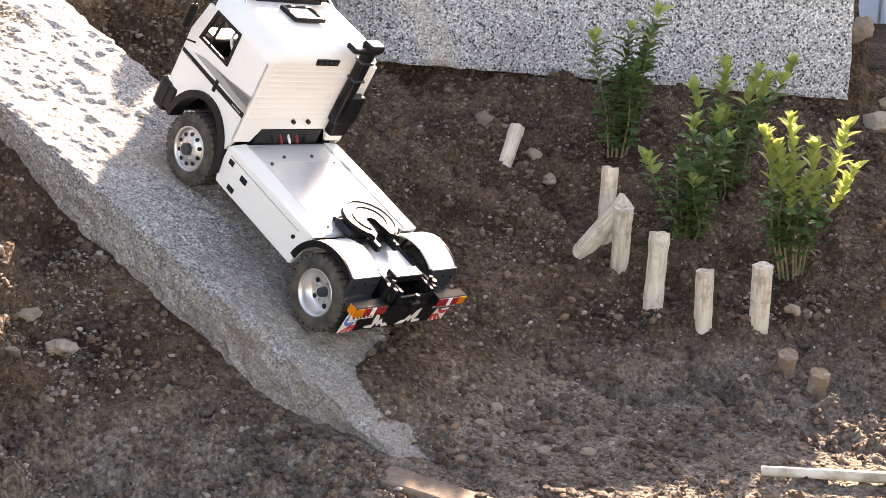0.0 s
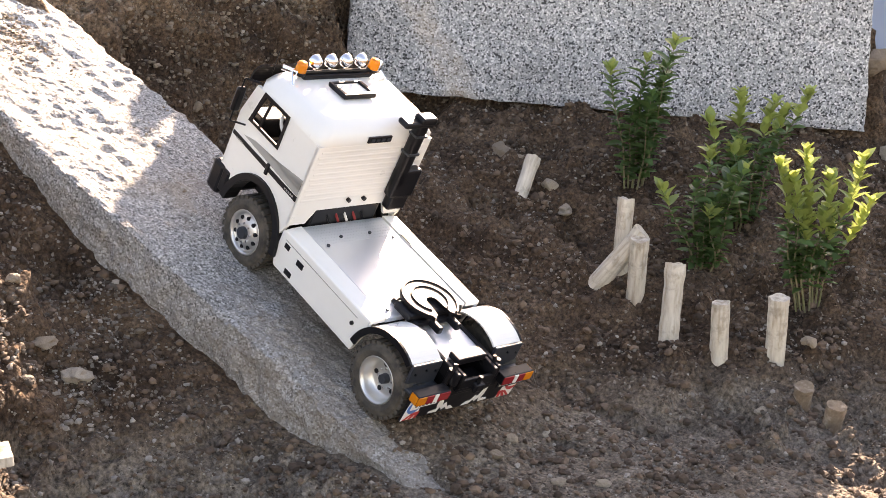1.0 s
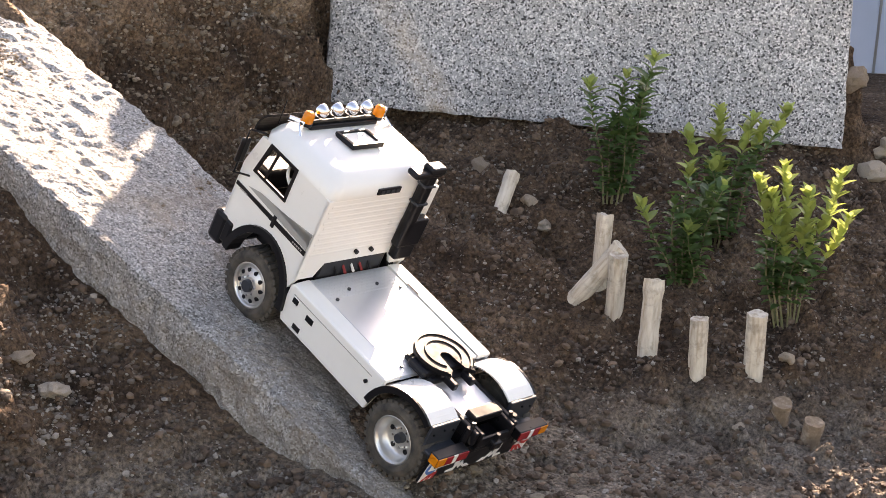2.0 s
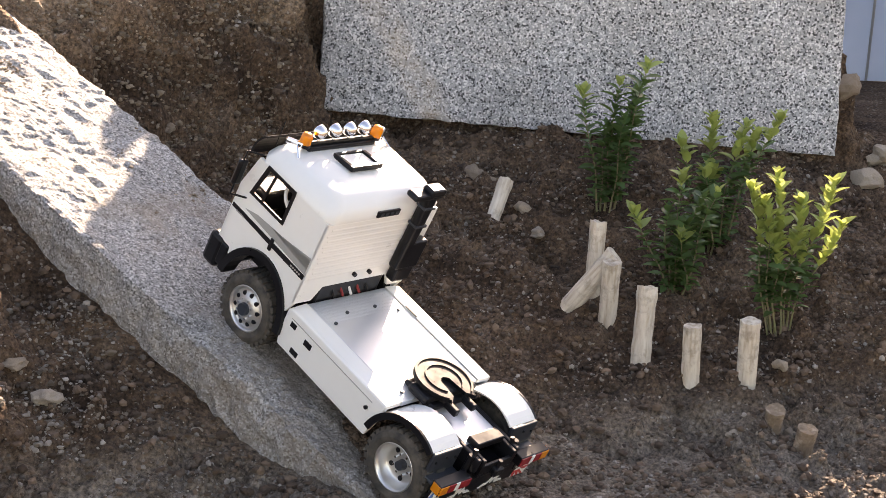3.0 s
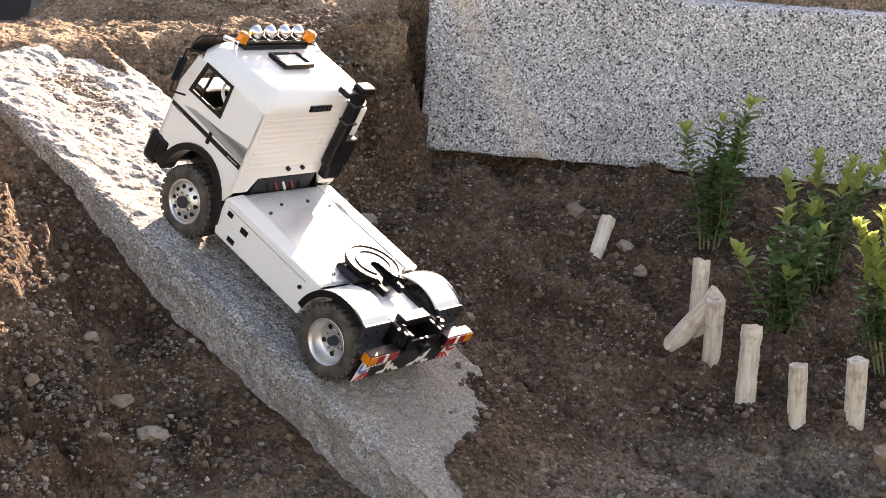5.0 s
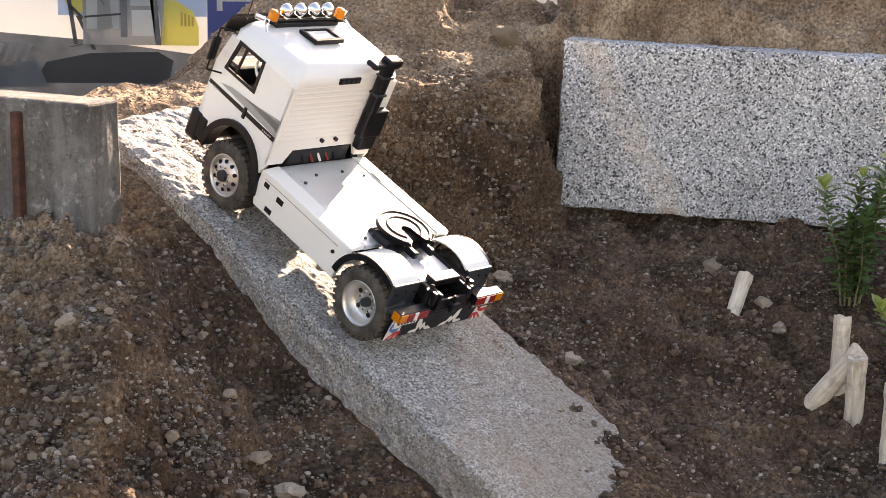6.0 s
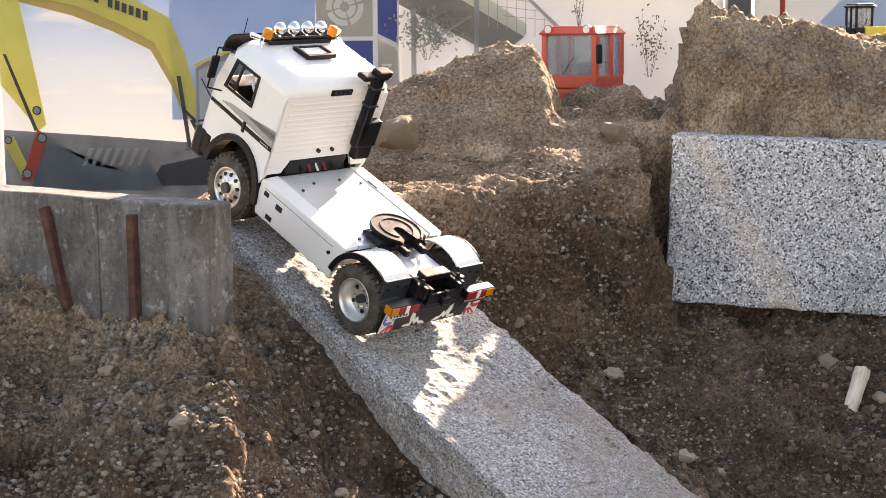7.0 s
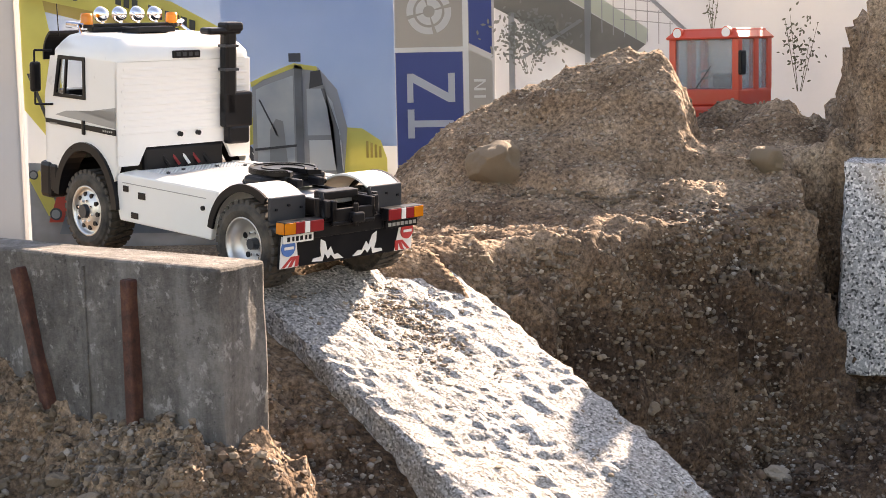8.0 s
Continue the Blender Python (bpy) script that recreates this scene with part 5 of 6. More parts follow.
# the print's sky: blue above, paler towards its foot, with streaks of cloud
_n = Net(V_SKY)
_sep = _n.t.nodes.new("ShaderNodeSeparateXYZ")
_n.link(_n.c, _sep.inputs[0])
_map = _n.node("ShaderNodeMapping", Scale=(2.0, 1.0, 9.0))
_n.link(_n.c, _map.inputs[0])
_h = _n.maths("ADD", _sep.outputs[2], _n.maths("MULTIPLY", _n.noise(2.0, 4), 0.10))
_col = _n.ramp(_h, [(0.64, (0.80, 0.79, 0.76)), (0.78, (0.60, 0.66, 0.73)), (0.90, (0.33, 0.45, 0.65))])
_col = _n.mix(_n.ramp(_n.noise(2.2, 4, 0.5, _map.outputs[0]), [(0.56, 0.0), (0.70, 0.6)]), _col, (0.86, 0.82, 0.77))
_n.color(_col)
_n.link(_col, [q for q in _n.t.nodes if q.type == "BSDF_TRANSLUCENT"][0].inputs[0])
V_BLUE = vinyl("printed_blue_sky", (0.27, 0.40, 0.62), 1, (0.44, 0.55, 0.73), 3.0)
V_LETTER = vinyl("printed_white", (0.80, 0.80, 0.79))
V_GLASS = vinyl("printed_cab_glass", (0.42, 0.47, 0.52), 1, (0.62, 0.64, 0.64), 16.0)
V_HAZE = vinyl("printed_hazy_tree", (0.27, 0.28, 0.26))
V_WHITE = vinyl("white_sheeting", (0.39, 0.40, 0.41), 1, (0.34, 0.37, 0.41), 3.0)
V_BASE = vinyl("sheet_backing", (0.64, 0.65, 0.66), 1, (0.58, 0.60, 0.63), 3.0)
V_PALE = vinyl("printed_pale_sky", (0.62, 0.62, 0.63), 1, (0.54, 0.57, 0.62), 3.0)
V_YELLOW = vinyl("printed_yellow", (0.72, 0.63, 0.16), 1, (0.60, 0.51, 0.13), 9.0)
V_BUCKET = vinyl("printed_blue_grey", (0.11, 0.135, 0.165), 1, (0.17, 0.195, 0.22), 12.0)
V_DULL = vinyl("printed_ochre", (0.52, 0.38, 0.12))
V_DARK = vinyl("printed_dark_grey", (0.07, 0.075, 0.085))
V_MID = vinyl("printed_mid_grey", (0.22, 0.24, 0.27), 1, (0.12, 0.125, 0.13), 14.0)
V_STEEL = vinyl("printed_steel_grey", (0.33, 0.34, 0.35))
V_RED = vinyl("printed_red", (0.52, 0.07, 0.05))
V_GREY = vinyl("printed_warm_grey", (0.47, 0.44, 0.40))
V_NAVY = vinyl("printed_navy", (0.055, 0.09, 0.30))
V_BRIDGE = vinyl("printed_bridge", (0.20, 0.195, 0.18))
V_RAIL = vinyl("printed_pale_green", (0.50, 0.54, 0.46))
V_TREE = vinyl("printed_foliage", (0.12, 0.13, 0.10))
STEEL = shader("dark_steel", (0.06, 0.062, 0.065), 0.5, 0.6)
TO_WALL = Matrix(((1, 0, 0, 0), (0, 0, -1, 0), (0, 1, 0, 0), (0, 0, 0, 1)))   # outline x, z; depth towards the viewer

banner = thing("banner", "printed vinyl banner of a yellow excavator, hung from a rail", "banner")


def printed(name, outline, material, layer, label="", parent=banner):
    bm = bmesh.new()
    f = bm.faces.new([bm.verts.new((x, BY - 0.0012 * layer, z)) for x, z in outline])
    bmesh.ops.triangulate(bm, faces=[f])
    return part(name, bm, material, parent, label)


def rect(x0, z0, x1, z1):
    return [(x0, z0), (x1, z0), (x1, z1), (x0, z1)]


part("sheet", box((-0.962, BY + 0.001, 0.42), (0.455, BY + 0.004, 0.885)), V_BASE, banner, "pale sheet with printed sky")
printed("pale_sky", rect(-0.171, 0.43, 0.452, 0.882), V_PALE, 1, "printed pale hazy sky")
printed("sky", rect(-0.955, 0.43, -0.335, 0.882), V_SKY, 1, "printed cloudy sky")
printed("blue_sky", rect(-0.62, 0.62, -0.335, 0.882), V_BLUE, 2)
printed("far_land", [(-0.955, 0.43), (-0.34, 0.43), (-0.34, 0.545), (-0.55, 0.572), (-0.75, 0.588), (-0.955, 0.602)], V_MID, 3, "printed dark spoil heap")
printed("track", [(-0.67, 0.490), (-0.645, 0.530), (-0.56, 0.548), (-0.43, 0.552), (-0.40, 0.535), (-0.41, 0.49)], V_DARK, 4, "printed crawler track")
printed("boom", [(-0.955, 0.882), (-0.790, 0.882), (-0.70, 0.862), (-0.620, 0.818), (-0.590, 0.745), (-0.562, 0.630), (-0.588, 0.622), (-0.612, 0.690), (-0.650, 0.765), (-0.72, 0.803), (-0.80, 0.838), (-0.955, 0.868)], V_YELLOW, 5, "printed yellow boom")
printed("boom_underside", [(-0.93, 0.872), (-0.80, 0.842), (-0.72, 0.808), (-0.650, 0.770), (-0.612, 0.694), (-0.586, 0.622), (-0.594, 0.622), (-0.620, 0.688), (-0.658, 0.756), (-0.73, 0.792), (-0.81, 0.824), (-0.93, 0.855)], V_DULL, 6)
printed("stick", [(-0.955, 0.882), (-0.918, 0.882), (-0.868, 0.612), (-0.884, 0.600), (-0.905, 0.628), (-0.955, 0.690)], V_YELLOW, 7, "printed yellow stick")
printed("stick_pipe", [(-0.948, 0.75), (-0.942, 0.75), (-0.884, 0.600), (-0.892, 0.600)], V_DARK, 8)
printed("link", [(-0.953, 0.575), (-0.934, 0.590), (-0.905, 0.525), (-0.922, 0.512)], V_YELLOW, 8)
printed("red_link", [(-0.922, 0.502), (-0.898, 0.502), (-0.866, 0.588), (-0.886, 0.604)], V_RED, 9, "printed red link")
for cx, cz, r in ((-0.877, 0.586, 0.0105), (-0.909, 0.516, 0.0105), (-0.885, 0.640, 0.009), (-0.944, 0.582, 0.008)):
    printed("pin", arc(cx, cz, r, r, 0, 337, 15), V_DARK, 10)
    printed("pin", arc(cx, cz, r * 0.72, r * 0.72, 0, 337, 15), V_STEEL, 11)
printed("bucket", [(-0.905, 0.482), (-0.880, 0.555), (-0.862, 0.582), (-0.835, 0.566), (-0.780, 0.532), (-0.720, 0.520), (-0.665, 0.538), (-0.640, 0.482)], V_BUCKET, 8, "printed grey bucket")
for k in range(7):
    printed("bucket_tooth", [(-0.80 + k * 0.018, 0.530), (-0.792 + k * 0.018, 0.532), (-0.775 + k * 0.018, 0.565), (-0.785 + k * 0.018, 0.566)], V_STEEL, 9)
for k in range(10):
    if k != 3:
        x, z = -0.792 + k * 0.0135, 0.869 - k * 0.0050
        printed("lettering_bar", [(x, z - 0.009), (x + 0.0095, z - 0.012), (x + 0.0105, z + 0.006), (x + 0.001, z + 0.009)], V_DARK, 10)
for x0, z0, x1, z1 in ((-0.608, 0.705, -0.590, 0.565), (-0.600, 0.640, -0.560, 0.600), (-0.585, 0.620, -0.555, 0.555), (-0.570, 0.650, -0.535, 0.575), (-0.60, 0.56, -0.54, 0.575)):
    printed("hydraulic_ram", [(x0, z0), (x0 + 0.008, z0), (x1 + 0.008, z1), (x1, z1)], V_DARK, 8)
CAB = lambda pts: [(-0.572 + x * 0.001, 0.760 - z * 0.001) for x, z in pts]
printed("cab_shell", CAB([(0, 195), (2, 36), (22, 24), (72, 4), (112, 10), (142, 46), (160, 118), (160, 195)]), V_STEEL, 9, "printed grey excavator cab")
printed("cab_window", CAB([(8, 165), (8, 44), (26, 36), (70, 22), (70, 165)]), V_GLASS, 10)
printed("cab_window", CAB([(92, 120), (92, 44), (118, 44), (134, 66), (146, 120)]), V_GLASS, 10)
printed("cab_window", CAB([(94, 178), (94, 128), (147, 128), (150, 178)]), V_SKY, 10)
printed("cab_seat", CAB([(28, 165), (30, 110), (40, 92), (52, 96), (58, 165)]), V_STEEL, 11)
printed("cab_wiper", CAB([(12, 60), (15, 60), (44, 120), (41, 120)]), V_DARK, 11)
printed("cab_rail", CAB([(4, 140), (74, 134), (74, 138), (4, 144)]), V_DARK, 12)
printed("cab_post", CAB([(73, 180), (73, 4), (86, 8), (86, 180)]), V_MID, 12)
printed("cab_post", CAB([(140, 195), (136, 110), (116, 44), (122, 44), (144, 112), (150, 195)]), V_MID, 12)
printed("cab_brow", CAB([(2, 40), (22, 28), (72, 10), (112, 16), (110, 8), (72, 2), (20, 22), (0, 32)]), V_YELLOW, 12)
printed("work_lamp", CAB([(64, 0), (64, -14), (84, -14), (84, 0)]), V_DARK, 10)
printed("cab_mirror", CAB([(97, 44), (100, 16), (116, 14), (120, 38)]), V_DARK, 13)
printed("hood", CAB([(150, 195), (158, 108), (182, 110), (212, 130), (222, 160), (222, 195)]), V_YELLOW, 11, "printed yellow engine hood")
for k in range(4):
    printed("hood_slot", CAB([(188 + k * 7, 158), (188 + k * 7, 130 + k * 3), (192 + k * 7, 131 + k * 3), (192 + k * 7, 158)]), V_DULL, 12)
printed("sign_back", rect(-0.334, 0.43, -0.172, 0.882), V_WHITE, 6)
printed("sign_grey", rect(-0.332, 0.779, -0.222, 0.880), V_GREY, 7, "warm grey sign panel")
printed("sign_navy", rect(-0.333, 0.44, -0.224, 0.771), V_NAVY, 7, "navy blue sign panel")
printed("sign_navy", [(-0.213, 0.880), (-0.176, 0.880), (-0.176, 0.766), (-0.213, 0.784)], V_NAVY, 7, "navy blue sign panel")
printed("sign_grey", [(-0.214, 0.774), (-0.176, 0.756), (-0.176, 0.44), (-0.214, 0.44)], V_GREY, 7)
for r0, r1 in ((0.0255, 0.0365), (0.0095, 0.0215)):
    for k in range(4):
        a0 = 20 + 90 * k
        o_ = arc(-0.277, 0.836, r1, r1, a0, a0 + 80, 10)
        i_ = arc(-0.277, 0.836, r0, r0, a0 + 80, a0, 10)
        printed("ring_segment", o_ + i_, V_LETTER, 8)
for r_ in (rect(-0.315, 0.690, -0.305, 0.737), rect(-0.248, 0.690, -0.237, 0.737), [(-0.305, 0.737), (-0.305, 0.722), (-0.248, 0.690), (-0.248, 0.705)],
           rect(-0.315, 0.632, -0.304, 0.679), rect(-0.304, 0.650, -0.240, 0.661), rect(-0.206, 0.722, -0.187, 0.726), rect(-0.206, 0.708, -0.187, 0.712), [(-0.206, 0.712), (-0.202, 0.712), (-0.187, 0.722), (-0.191, 0.722)], rect(-0.206, 0.696, -0.187, 0.700)):
    printed("sign_bar", r_, V_LETTER, 8)
printed("sign_edge", rect(-0.334, 0.771, -0.214, 0.779), V_LETTER, 8)
printed("sign_edge", rect(-0.223, 0.44, -0.214, 0.882), V_LETTER, 9)
printed("foot_bridge", [(-0.172, 0.840), (-0.172, 0.880), (-0.105, 0.880), (0.070, 0.776), (0.030, 0.745), (-0.018, 0.757)], V_BRIDGE, 7, "printed footbridge")
printed("bridge_rail", [(-0.100, 0.880), (-0.045, 0.880), (0.075, 0.800), (0.070, 0.776)], V_RAIL, 8)
printed("bridge_post", rect(-0.149, 0.70, -0.139, 0.83), V_STEEL, 8)
printed("bridge_post", rect(-0.027, 0.70, -0.018, 0.880), V_STEEL, 9)
printed("bridge_brace", [(-0.13, 0.76), (-0.126, 0.756), (-0.03, 0.815), (-0.034, 0.819)], V_STEEL, 9)
printed("bridge_brace", [(0.040, 0.882), (0.048, 0.882), (0.150, 0.785), (0.142, 0.782)], V_STEEL, 9)
for k in range(8):
    x = -0.018 + k * 0.018
    printed("net_line", rect(x, 0.80 - k * 0.004, x + 0.0016, 0.880 - max(0, k - 3) * 0.017), V_STEEL, 10)
for k in range(4):
    printed("net_line", [(0.0 + k * 0.01, 0.870 - k * 0.018), (0.0 + k * 0.01, 0.8715 - k * 0.018), (0.06 + k * 0.018, 0.862 - k * 0.018), (0.06 + k * 0.018, 0.8605 - k * 0.018)], V_STEEL, 10)
_rnd = random.Random(4)
for cx, cz, sx_, sz_, count, big, mat_ in ((-0.118, 0.790, 0.050, 0.036, 420, 0.0062, V_HAZE), (0.312, 0.770, 0.034, 0.046, 110, 0.0052, V_TREE), (0.176, 0.825, 0.012, 0.020, 22, 0.0045, V_TREE)):
    for k in range(5):
        x1, z1 = cx + sx_ * _rnd.uniform(-0.9, 0.9), cz + sz_ * _rnd.uniform(0.2, 1.2)
        x0 = cx + (x1 - cx) * 0.12
        printed("twig", [(x0 - 0.0006, cz - sz_ * 1.6), (x0 + 0.0006, cz - sz_ * 1.6), (x1 + 0.0003, z1), (x1 - 0.0003, z1)], mat_, 6.6 + 0.02 * k)
    bm = bmesh.new()
    for k in range(count):
        x, z, a, s = _rnd.gauss(cx, sx_ * 0.55), _rnd.gauss(cz, sz_ * 0.55), _rnd.random() * 6.28, big * _rnd.uniform(0.5, 1)
        y = BY - 0.0012 * 7 - 0.000008 * k
        bm.faces.new([bm.verts.new((x + s * p * math.cos(a) - s * q * math.sin(a), y, z + s * p * math.sin(a) + s * q * math.cos(a))) for p, q in ((-0.8, 0), (-0.2, -0.34), (0.35, -0.3), (0.8, 0), (0.3, 0.34), (-0.3, 0.28))])
    tagged(part("printed_leaves", bm, mat_, banner, "printed dark twigs and leaves"), kind="stuff")
for x in (-0.86, -0.70, -0.55, -0.40, -0.255, -0.05, 0.165, 0.375):
    eye = part("eyelet", tube((x, BY - 0.011, 0.872), (x, BY - 0.001, 0.872), 0.005, n=12), STEEL, banner)
    part("tie", tube((x, BY - 0.012, 0.872), (x, BY - 0.004, 0.905), 0.0016, n=6), STEEL, banner)
part("rail", tube((-1.3, BY, 0.897), (2.3, BY, 0.897), 0.0085, n=14), STEEL, banner, "dark steel rail", True)
part("rail", tube((-1.3, BY + 0.02, 0.925), (2.3, BY + 0.02, 0.925), 0.006, n=12), STEEL, banner, "", True)
post = tagged(part("post", box((0.460, BY - 0.02, 0.40), (0.505, BY + 0.03, 1.02), 0.004), STEEL, None, "dark grey square steel post"), "", "post")
tagged(part("post", box((-1.03, BY - 0.01, 0.40), (-0.966, BY + 0.03, 1.02), 0.004), V_WHITE, None, "white square post beside the banner"), "", "post")
sheet = thing("white_banner", "plain white sheeting with a red edge cord", "banner")
part("sheet", box((0.515, BY + 0.004, 0.30), (2.2, BY + 0.007, 0.888)), V_WHITE, sheet)
part("edge_cord", tube((0.567, BY - 0.004, 0.45), (0.567, BY - 0.004, 0.886), 0.005, n=10), V_RED, sheet, "red edge cord")
part("edge_cord", tube((0.567, BY - 0.004, 0.886), (1.2, BY - 0.004, 0.886), 0.005, n=10), V_RED, sheet)
printed("blue_sky", [(0.60, 0.34), (0.60, 0.72), (0.64, 0.80), (0.72, 0.884), (2.19, 0.884), (2.19, 0.34)], V_BLUE, 0.6, "printed blue sky", sheet)
for x in (1.36, 1.50, 1.66):
    part("seam", box((x, BY - 0.001, 0.33), (x + 0.006, BY + 0.003, 0.886)), V_STEEL, sheet)


# ---- red tracked vehicle and wheel loader, models behind the heaps ----
REDPAINT = plastic("red_paint", (0.62, 0.075, 0.04), 0.35, 0.15)
YELLOWPAINT = plastic("yellow_paint", (0.66, 0.50, 0.05), 0.4, 0.2)


# pale base colour stands in for the sky reflected in the panes
PANE = shader("sky_tinted_glass", (0.62, 0.66, 0.68), 0.12)
PANE.node_tree.nodes["Principled BSDF"].inputs["Transmission Weight"].default_value = 0.75
PANE.node_tree.nodes["Principled BSDF"].inputs["IOR"].default_value = 1.15


def framed_cab(parent, w, d, h, post_w, paint, z0):
    """A small cab of posts, an overhanging bevelled roof and sills, glazed between the posts; its front faces -y."""
    part("cab_sill", box((-w / 2, -d / 2, z0), (w / 2, d / 2, z0 + h * 0.22), 0.003), paint, parent)
    roof = box((-w / 2 - 0.003, -d / 2 - 0.006, z0 + h * 0.86), (w / 2 + 0.003, d / 2 + 0.003, z0 + h), 0.003)
    for v in roof.verts:
        if v.co.z > z0 + h * 0.93:
            v.co.x, v.co.y = v.co.x * 0.86, v.co.y * 0.84
    part("cab_roof", roof, paint, parent)
    for sx in (-1, 1):
        for sy in (-1, 0.1, 1):
            x, y = sx * (w / 2 - post_w / 2), sy * (d / 2 - post_w / 2)
            part("cab_post", box((x - post_w / 2, y - post_w / 2, z0 + h * 0.2), (x + post_w / 2, y + post_w / 2, z0 + h * 0.88), 0.001), paint, parent)
        pane = part("side_window", box((sx * (w / 2 - 0.003) - 0.0005, -d / 2 + post_w, z0 + h * 0.22), (sx * (w / 2 - 0.003) + 0.0005, d / 2 - post_w, z0 + h * 0.86)), PANE, parent)
        pane.visible_shadow = False
    for y in (-d / 2 + 0.003, d / 2 - 0.003):
        pane = part("windscreen" if y < 0 else "rear_window", box((-w / 2 + post_w, y - 0.0005, z0 + h * 0.22), (w / 2 - post_w, y + 0.0005, z0 + h * 0.86)), PANE, parent)
        pane.visible_shadow = False
    part("wiper", tube((-w * 0.1, -d / 2 - 0.001, z0 + h * 0.23), (w * 0.12, -d / 2 - 0.001, z0 + h * 0.52), 0.0008, n=6), BLACK, parent)
    part("seat", box((-w * 0.15, 0.004, z0 + h * 0.2), (w * 0.12, d * 0.28, z0 + h * 0.42), 0.006), BLACK, parent)


rx_, ry_ = 0.172, 2.95
rz_ = float(land(rx_, ry_)) - 0.004
red = thing("tracked_vehicle", "red model snow groomer cab behind the heap", "toy vehicle", pose(rx_, ry_, rz_, 0, 0, -38))
_base = 0.684 - rz_
framed_cab(red, 0.120, 0.090, 0.112, 0.011, REDPAINT, _base)
part("body", box((-0.058, -0.055, 0.028), (0.055, 0.07, _base), 0.006), REDPAINT, red)
for s in (-1, 1):
    part("track", box((s * 0.075 - 0.022, -0.10, 0.0), (s * 0.075 + 0.022, 0.12, 0.045), 0.015, 4), BLACK, red, "black rubber track")
    lm_ = bmesh.new()
    add_lathe(lm_, [(0.0, -0.006), (0.007, -0.005), (0.0085, 0.0), (0.0085, 0.004), (0.0, 0.004)], 20, Matrix.Translation((s * 0.042, -0.046, _base + 0.106)) @ pose(0, 0, 0, 90, 0, 0))
    lamp_ = part("roof_lamp", lm_, REDPAINT, red, "round roof lamp")
    part("lamp_glass", tube((s * 0.042, -0.0505, _base + 0.106), (s * 0.042, -0.0495, _base + 0.106), 0.0070, n=20), SIGN_WHITE, lamp_)
part("mirror", box((0.062, -0.050, _base + 0.045), (0.068, -0.036, _base + 0.080), 0.002), BLACK, red, "black mirror")
_w = bmesh.new()
add_lathe(_w, [(0.013 + 0.0012 * math.cos(a), 0.0012 * math.sin(a)) for a in [i * math.pi / 3 for i in range(7)]], 20)
part("steering_wheel", _w, BLACK, red, "", True, pose(-0.015, -0.020, _base + 0.045, 30, 0, 0))

lx_, ly_ = 0.665, 2.93
lz_ = float(land(lx_, ly_)) - 0.004
loader = thing("wheel_loader", "yellow and black model wheel loader on the heap", "toy vehicle", pose(lx_, ly_, lz_, 0, 0, 20))
_up = max(0.0, 0.772 - lz_ - 0.035)
part("body", box((0.0, -0.022, 0.022 + _up * 0.3), (0.055, 0.022, 0.055 + _up), 0.005), YELLOWPAINT, loader)
part("front_frame", box((-0.045, -0.018, 0.018 + _up * 0.3), (0.0, 0.018, 0.045 + _up), 0.004), BLACK, loader)
framed_cab(loader, 0.036, 0.036, 0.055, 0.004, BLACK, 0.040 + _up)
_bk = prism([(-0.085, 0.02), (-0.055, 0.02), (-0.050, 0.055), (-0.060, 0.055), (-0.066, 0.032), (-0.085, 0.028)], 0.075, Matrix.Translation((0, 0.0375, _up)) @ SIDE)
part("bucket", _bk, V_STEEL, loader, "grey steel bucket")
for x in (-0.028, 0.036):
    for s in (-1, 1):
        wl = bmesh.new()
        add_lathe(wl, [(0.008, -0.008), (0.018, -0.009), (0.021, -0.005), (0.021, 0.005), (0.018, 0.009), (0.008, 0.008)], 24, Matrix.Translation((x, s * 0.030, 0.021 + _up * 0.6)) @ pose(0, 0, 0, 90, 0, 0))
        tyre_ = part("wheel", wl, RUBBER, loader)
        part("rim", tube((x, s * 0.030 - 0.006, 0.021 + _up * 0.6), (x, s * 0.030 + 0.006, 0.021 + _up * 0.6), 0.0085, n=16), YELLOWPAINT, tyre_)


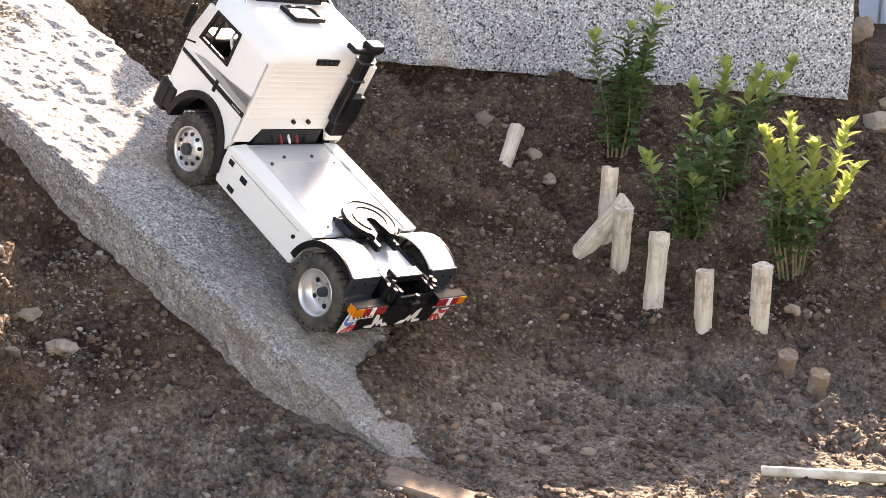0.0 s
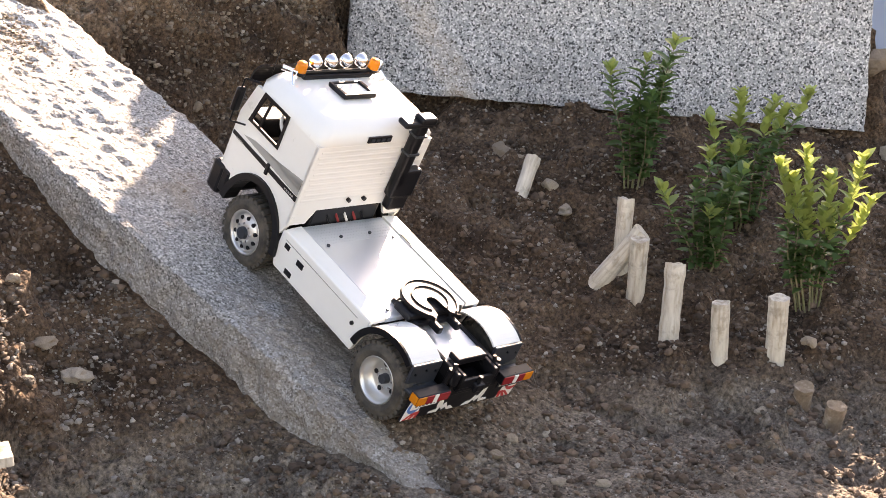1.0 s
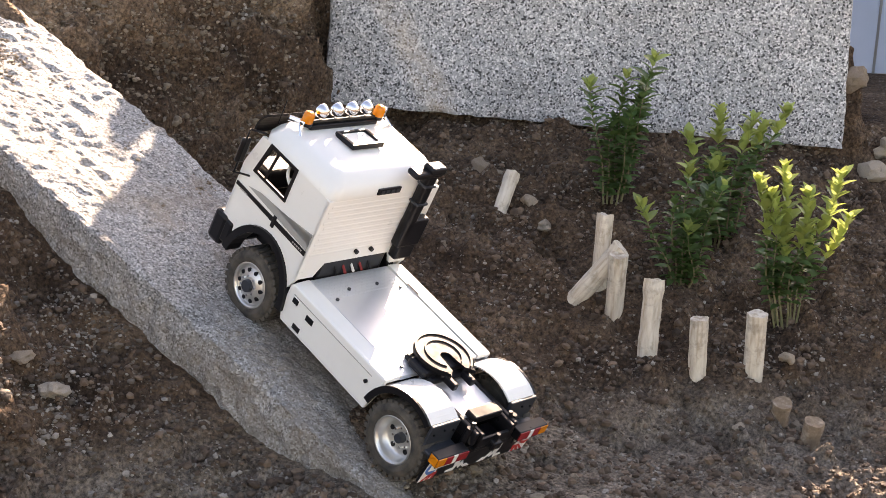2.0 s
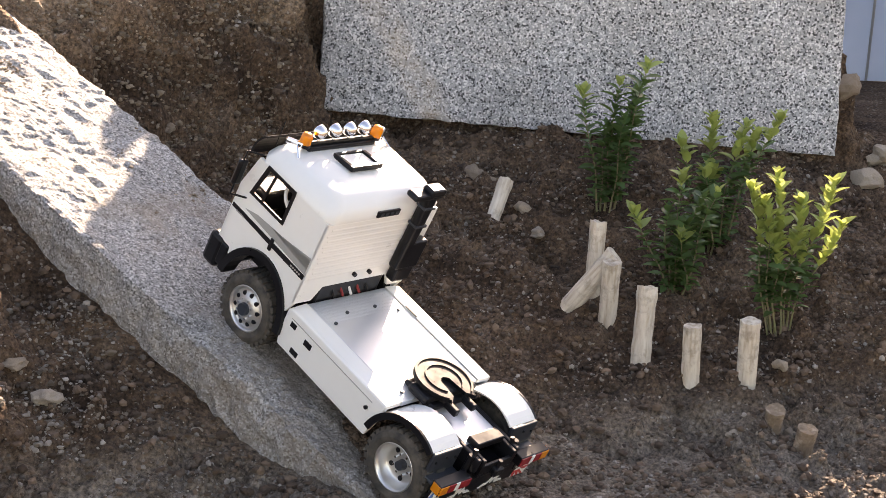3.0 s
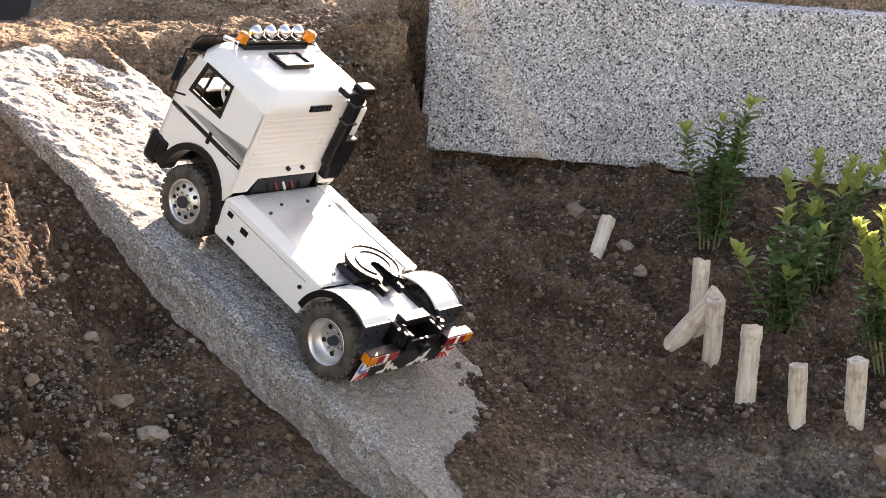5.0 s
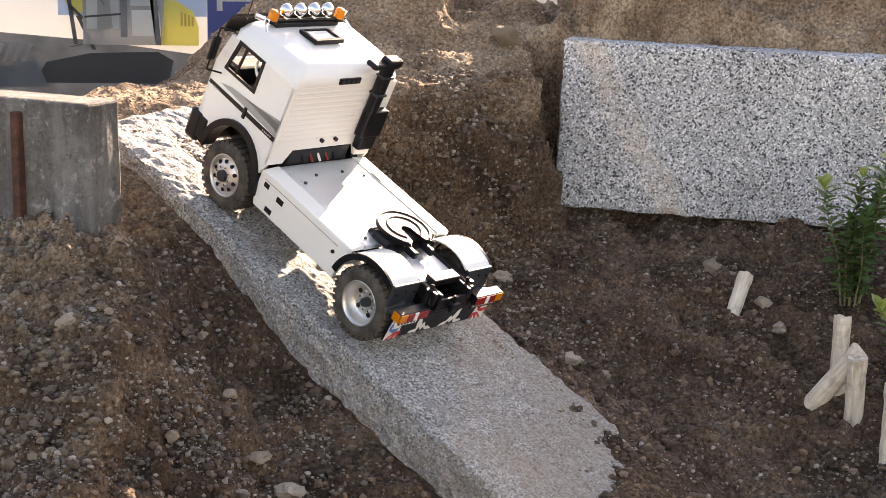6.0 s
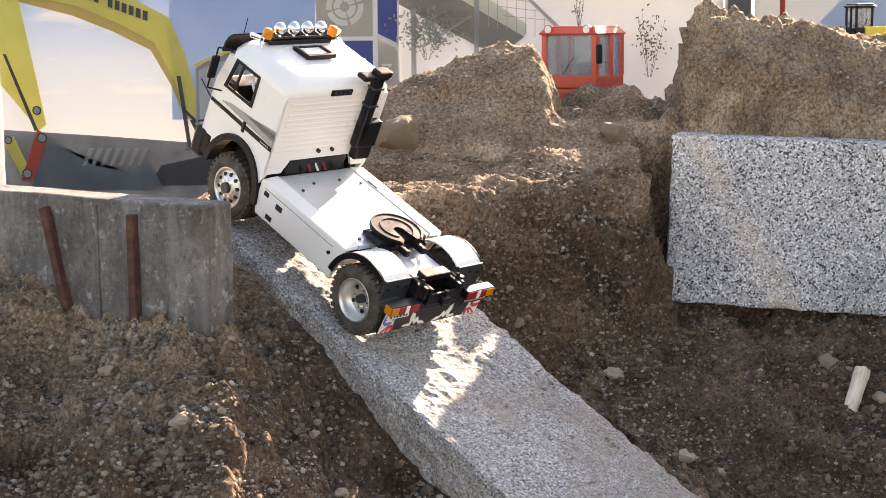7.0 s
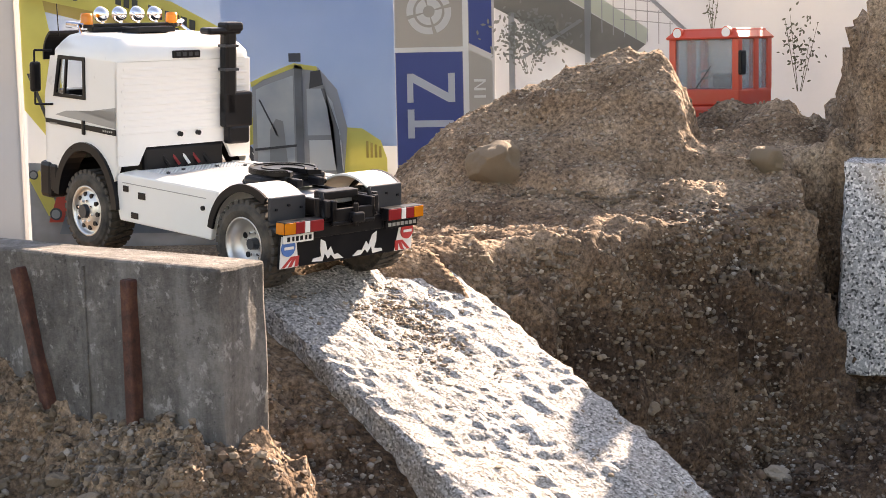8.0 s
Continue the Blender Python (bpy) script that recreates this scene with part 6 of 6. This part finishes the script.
TRUCK_ROWS = [
    (0.0, pose(0.2284, 1.7269, 0.2048, 7.89, -26.41, 124.14)),
    (0.5, pose(0.2353, 1.7256, 0.2020, 7.51, -26.36, 125.18)),
    (1.0, pose(0.2787, 1.6668, 0.1648, 3.14, -25.34, 124.10)),
    (1.5, pose(0.2926, 1.6493, 0.1527, 2.94, -25.66, 125.41)),
    (2.0, pose(0.3112, 1.6200, 0.1347, 1.99, -25.95, 126.65)),
    (2.2, pose(0.3228, 1.5969, 0.1222, 0.92, -25.85, 128.82)),
    (2.6, pose(0.3330, 1.5870, 0.1145, 1.20, -25.95, 128.60)),
    (3.3, pose(0.2906, 1.6109, 0.1393, 2.73, -26.26, 127.13)),
    (3.5, pose(0.2769, 1.6271, 0.1515, 3.99, -25.63, 127.18)),
    (4.0, pose(0.2345, 1.6599, 0.1801, 2.73, -26.41, 131.96)),
    (4.2, pose(0.2136, 1.6761, 0.1925, 1.74, -26.99, 133.63)),
    (5.3, pose(0.1077, 1.7908, 0.2775, 3.07, -27.47, 133.30)),
    (5.5, pose(0.0858, 1.8109, 0.2966, 1.93, -26.89, 134.08)),
    (6.0, pose(0.0231, 1.8559, 0.3388, 0.56, -27.68, 136.03)),
    (6.5, pose(-0.0432, 1.9135, 0.3848, -0.06, -28.72, 137.20)),
    (7.0, pose(-0.1174, 1.9718, 0.4387, -1.48, -27.74, 138.73)),
    (7.5, pose(-0.2005, 2.0426, 0.4991, -0.71, -16.11, 140.03)),
    (8.0, pose(-0.2965, 2.0780, 0.5517, -0.86, -4.17, 140.70)),
]


def motions():
    walk(truck, TRUCK_ROWS)
    # rolling: degrees turned by the wheels at each time
    turned = [(0.0, 0.0), (0.5, -7.7), (0.75, -62), (1.0, -117), (1.5, -151), (2.0, -203), (2.2, -240), (2.6, -262), (3.3, -193), (3.5, -161), (4.0, -81), (4.2, -42),
              (4.5, 20), (4.9, 105), (5.3, 185), (5.5, 241), (5.75, 299), (6.0, 357), (6.25, 423), (6.5, 489), (6.75, 562), (7.0, 634), (7.25, 714), (7.5, 796), (7.75, 863), (8.0, 930)]
    for ob, x, s in WHEELS:
        if s > 0:
            walk(ob, [(t, pose(x, 0.0870, 0.043, 0, a, 0)) for t, a in turned])
        else:
            walk(ob, [(t, pose(x, -0.0870, 0.043, 0, 0, 180) @ pose(0, 0, 0, 0, -a, 0)) for t, a in turned])


motions()
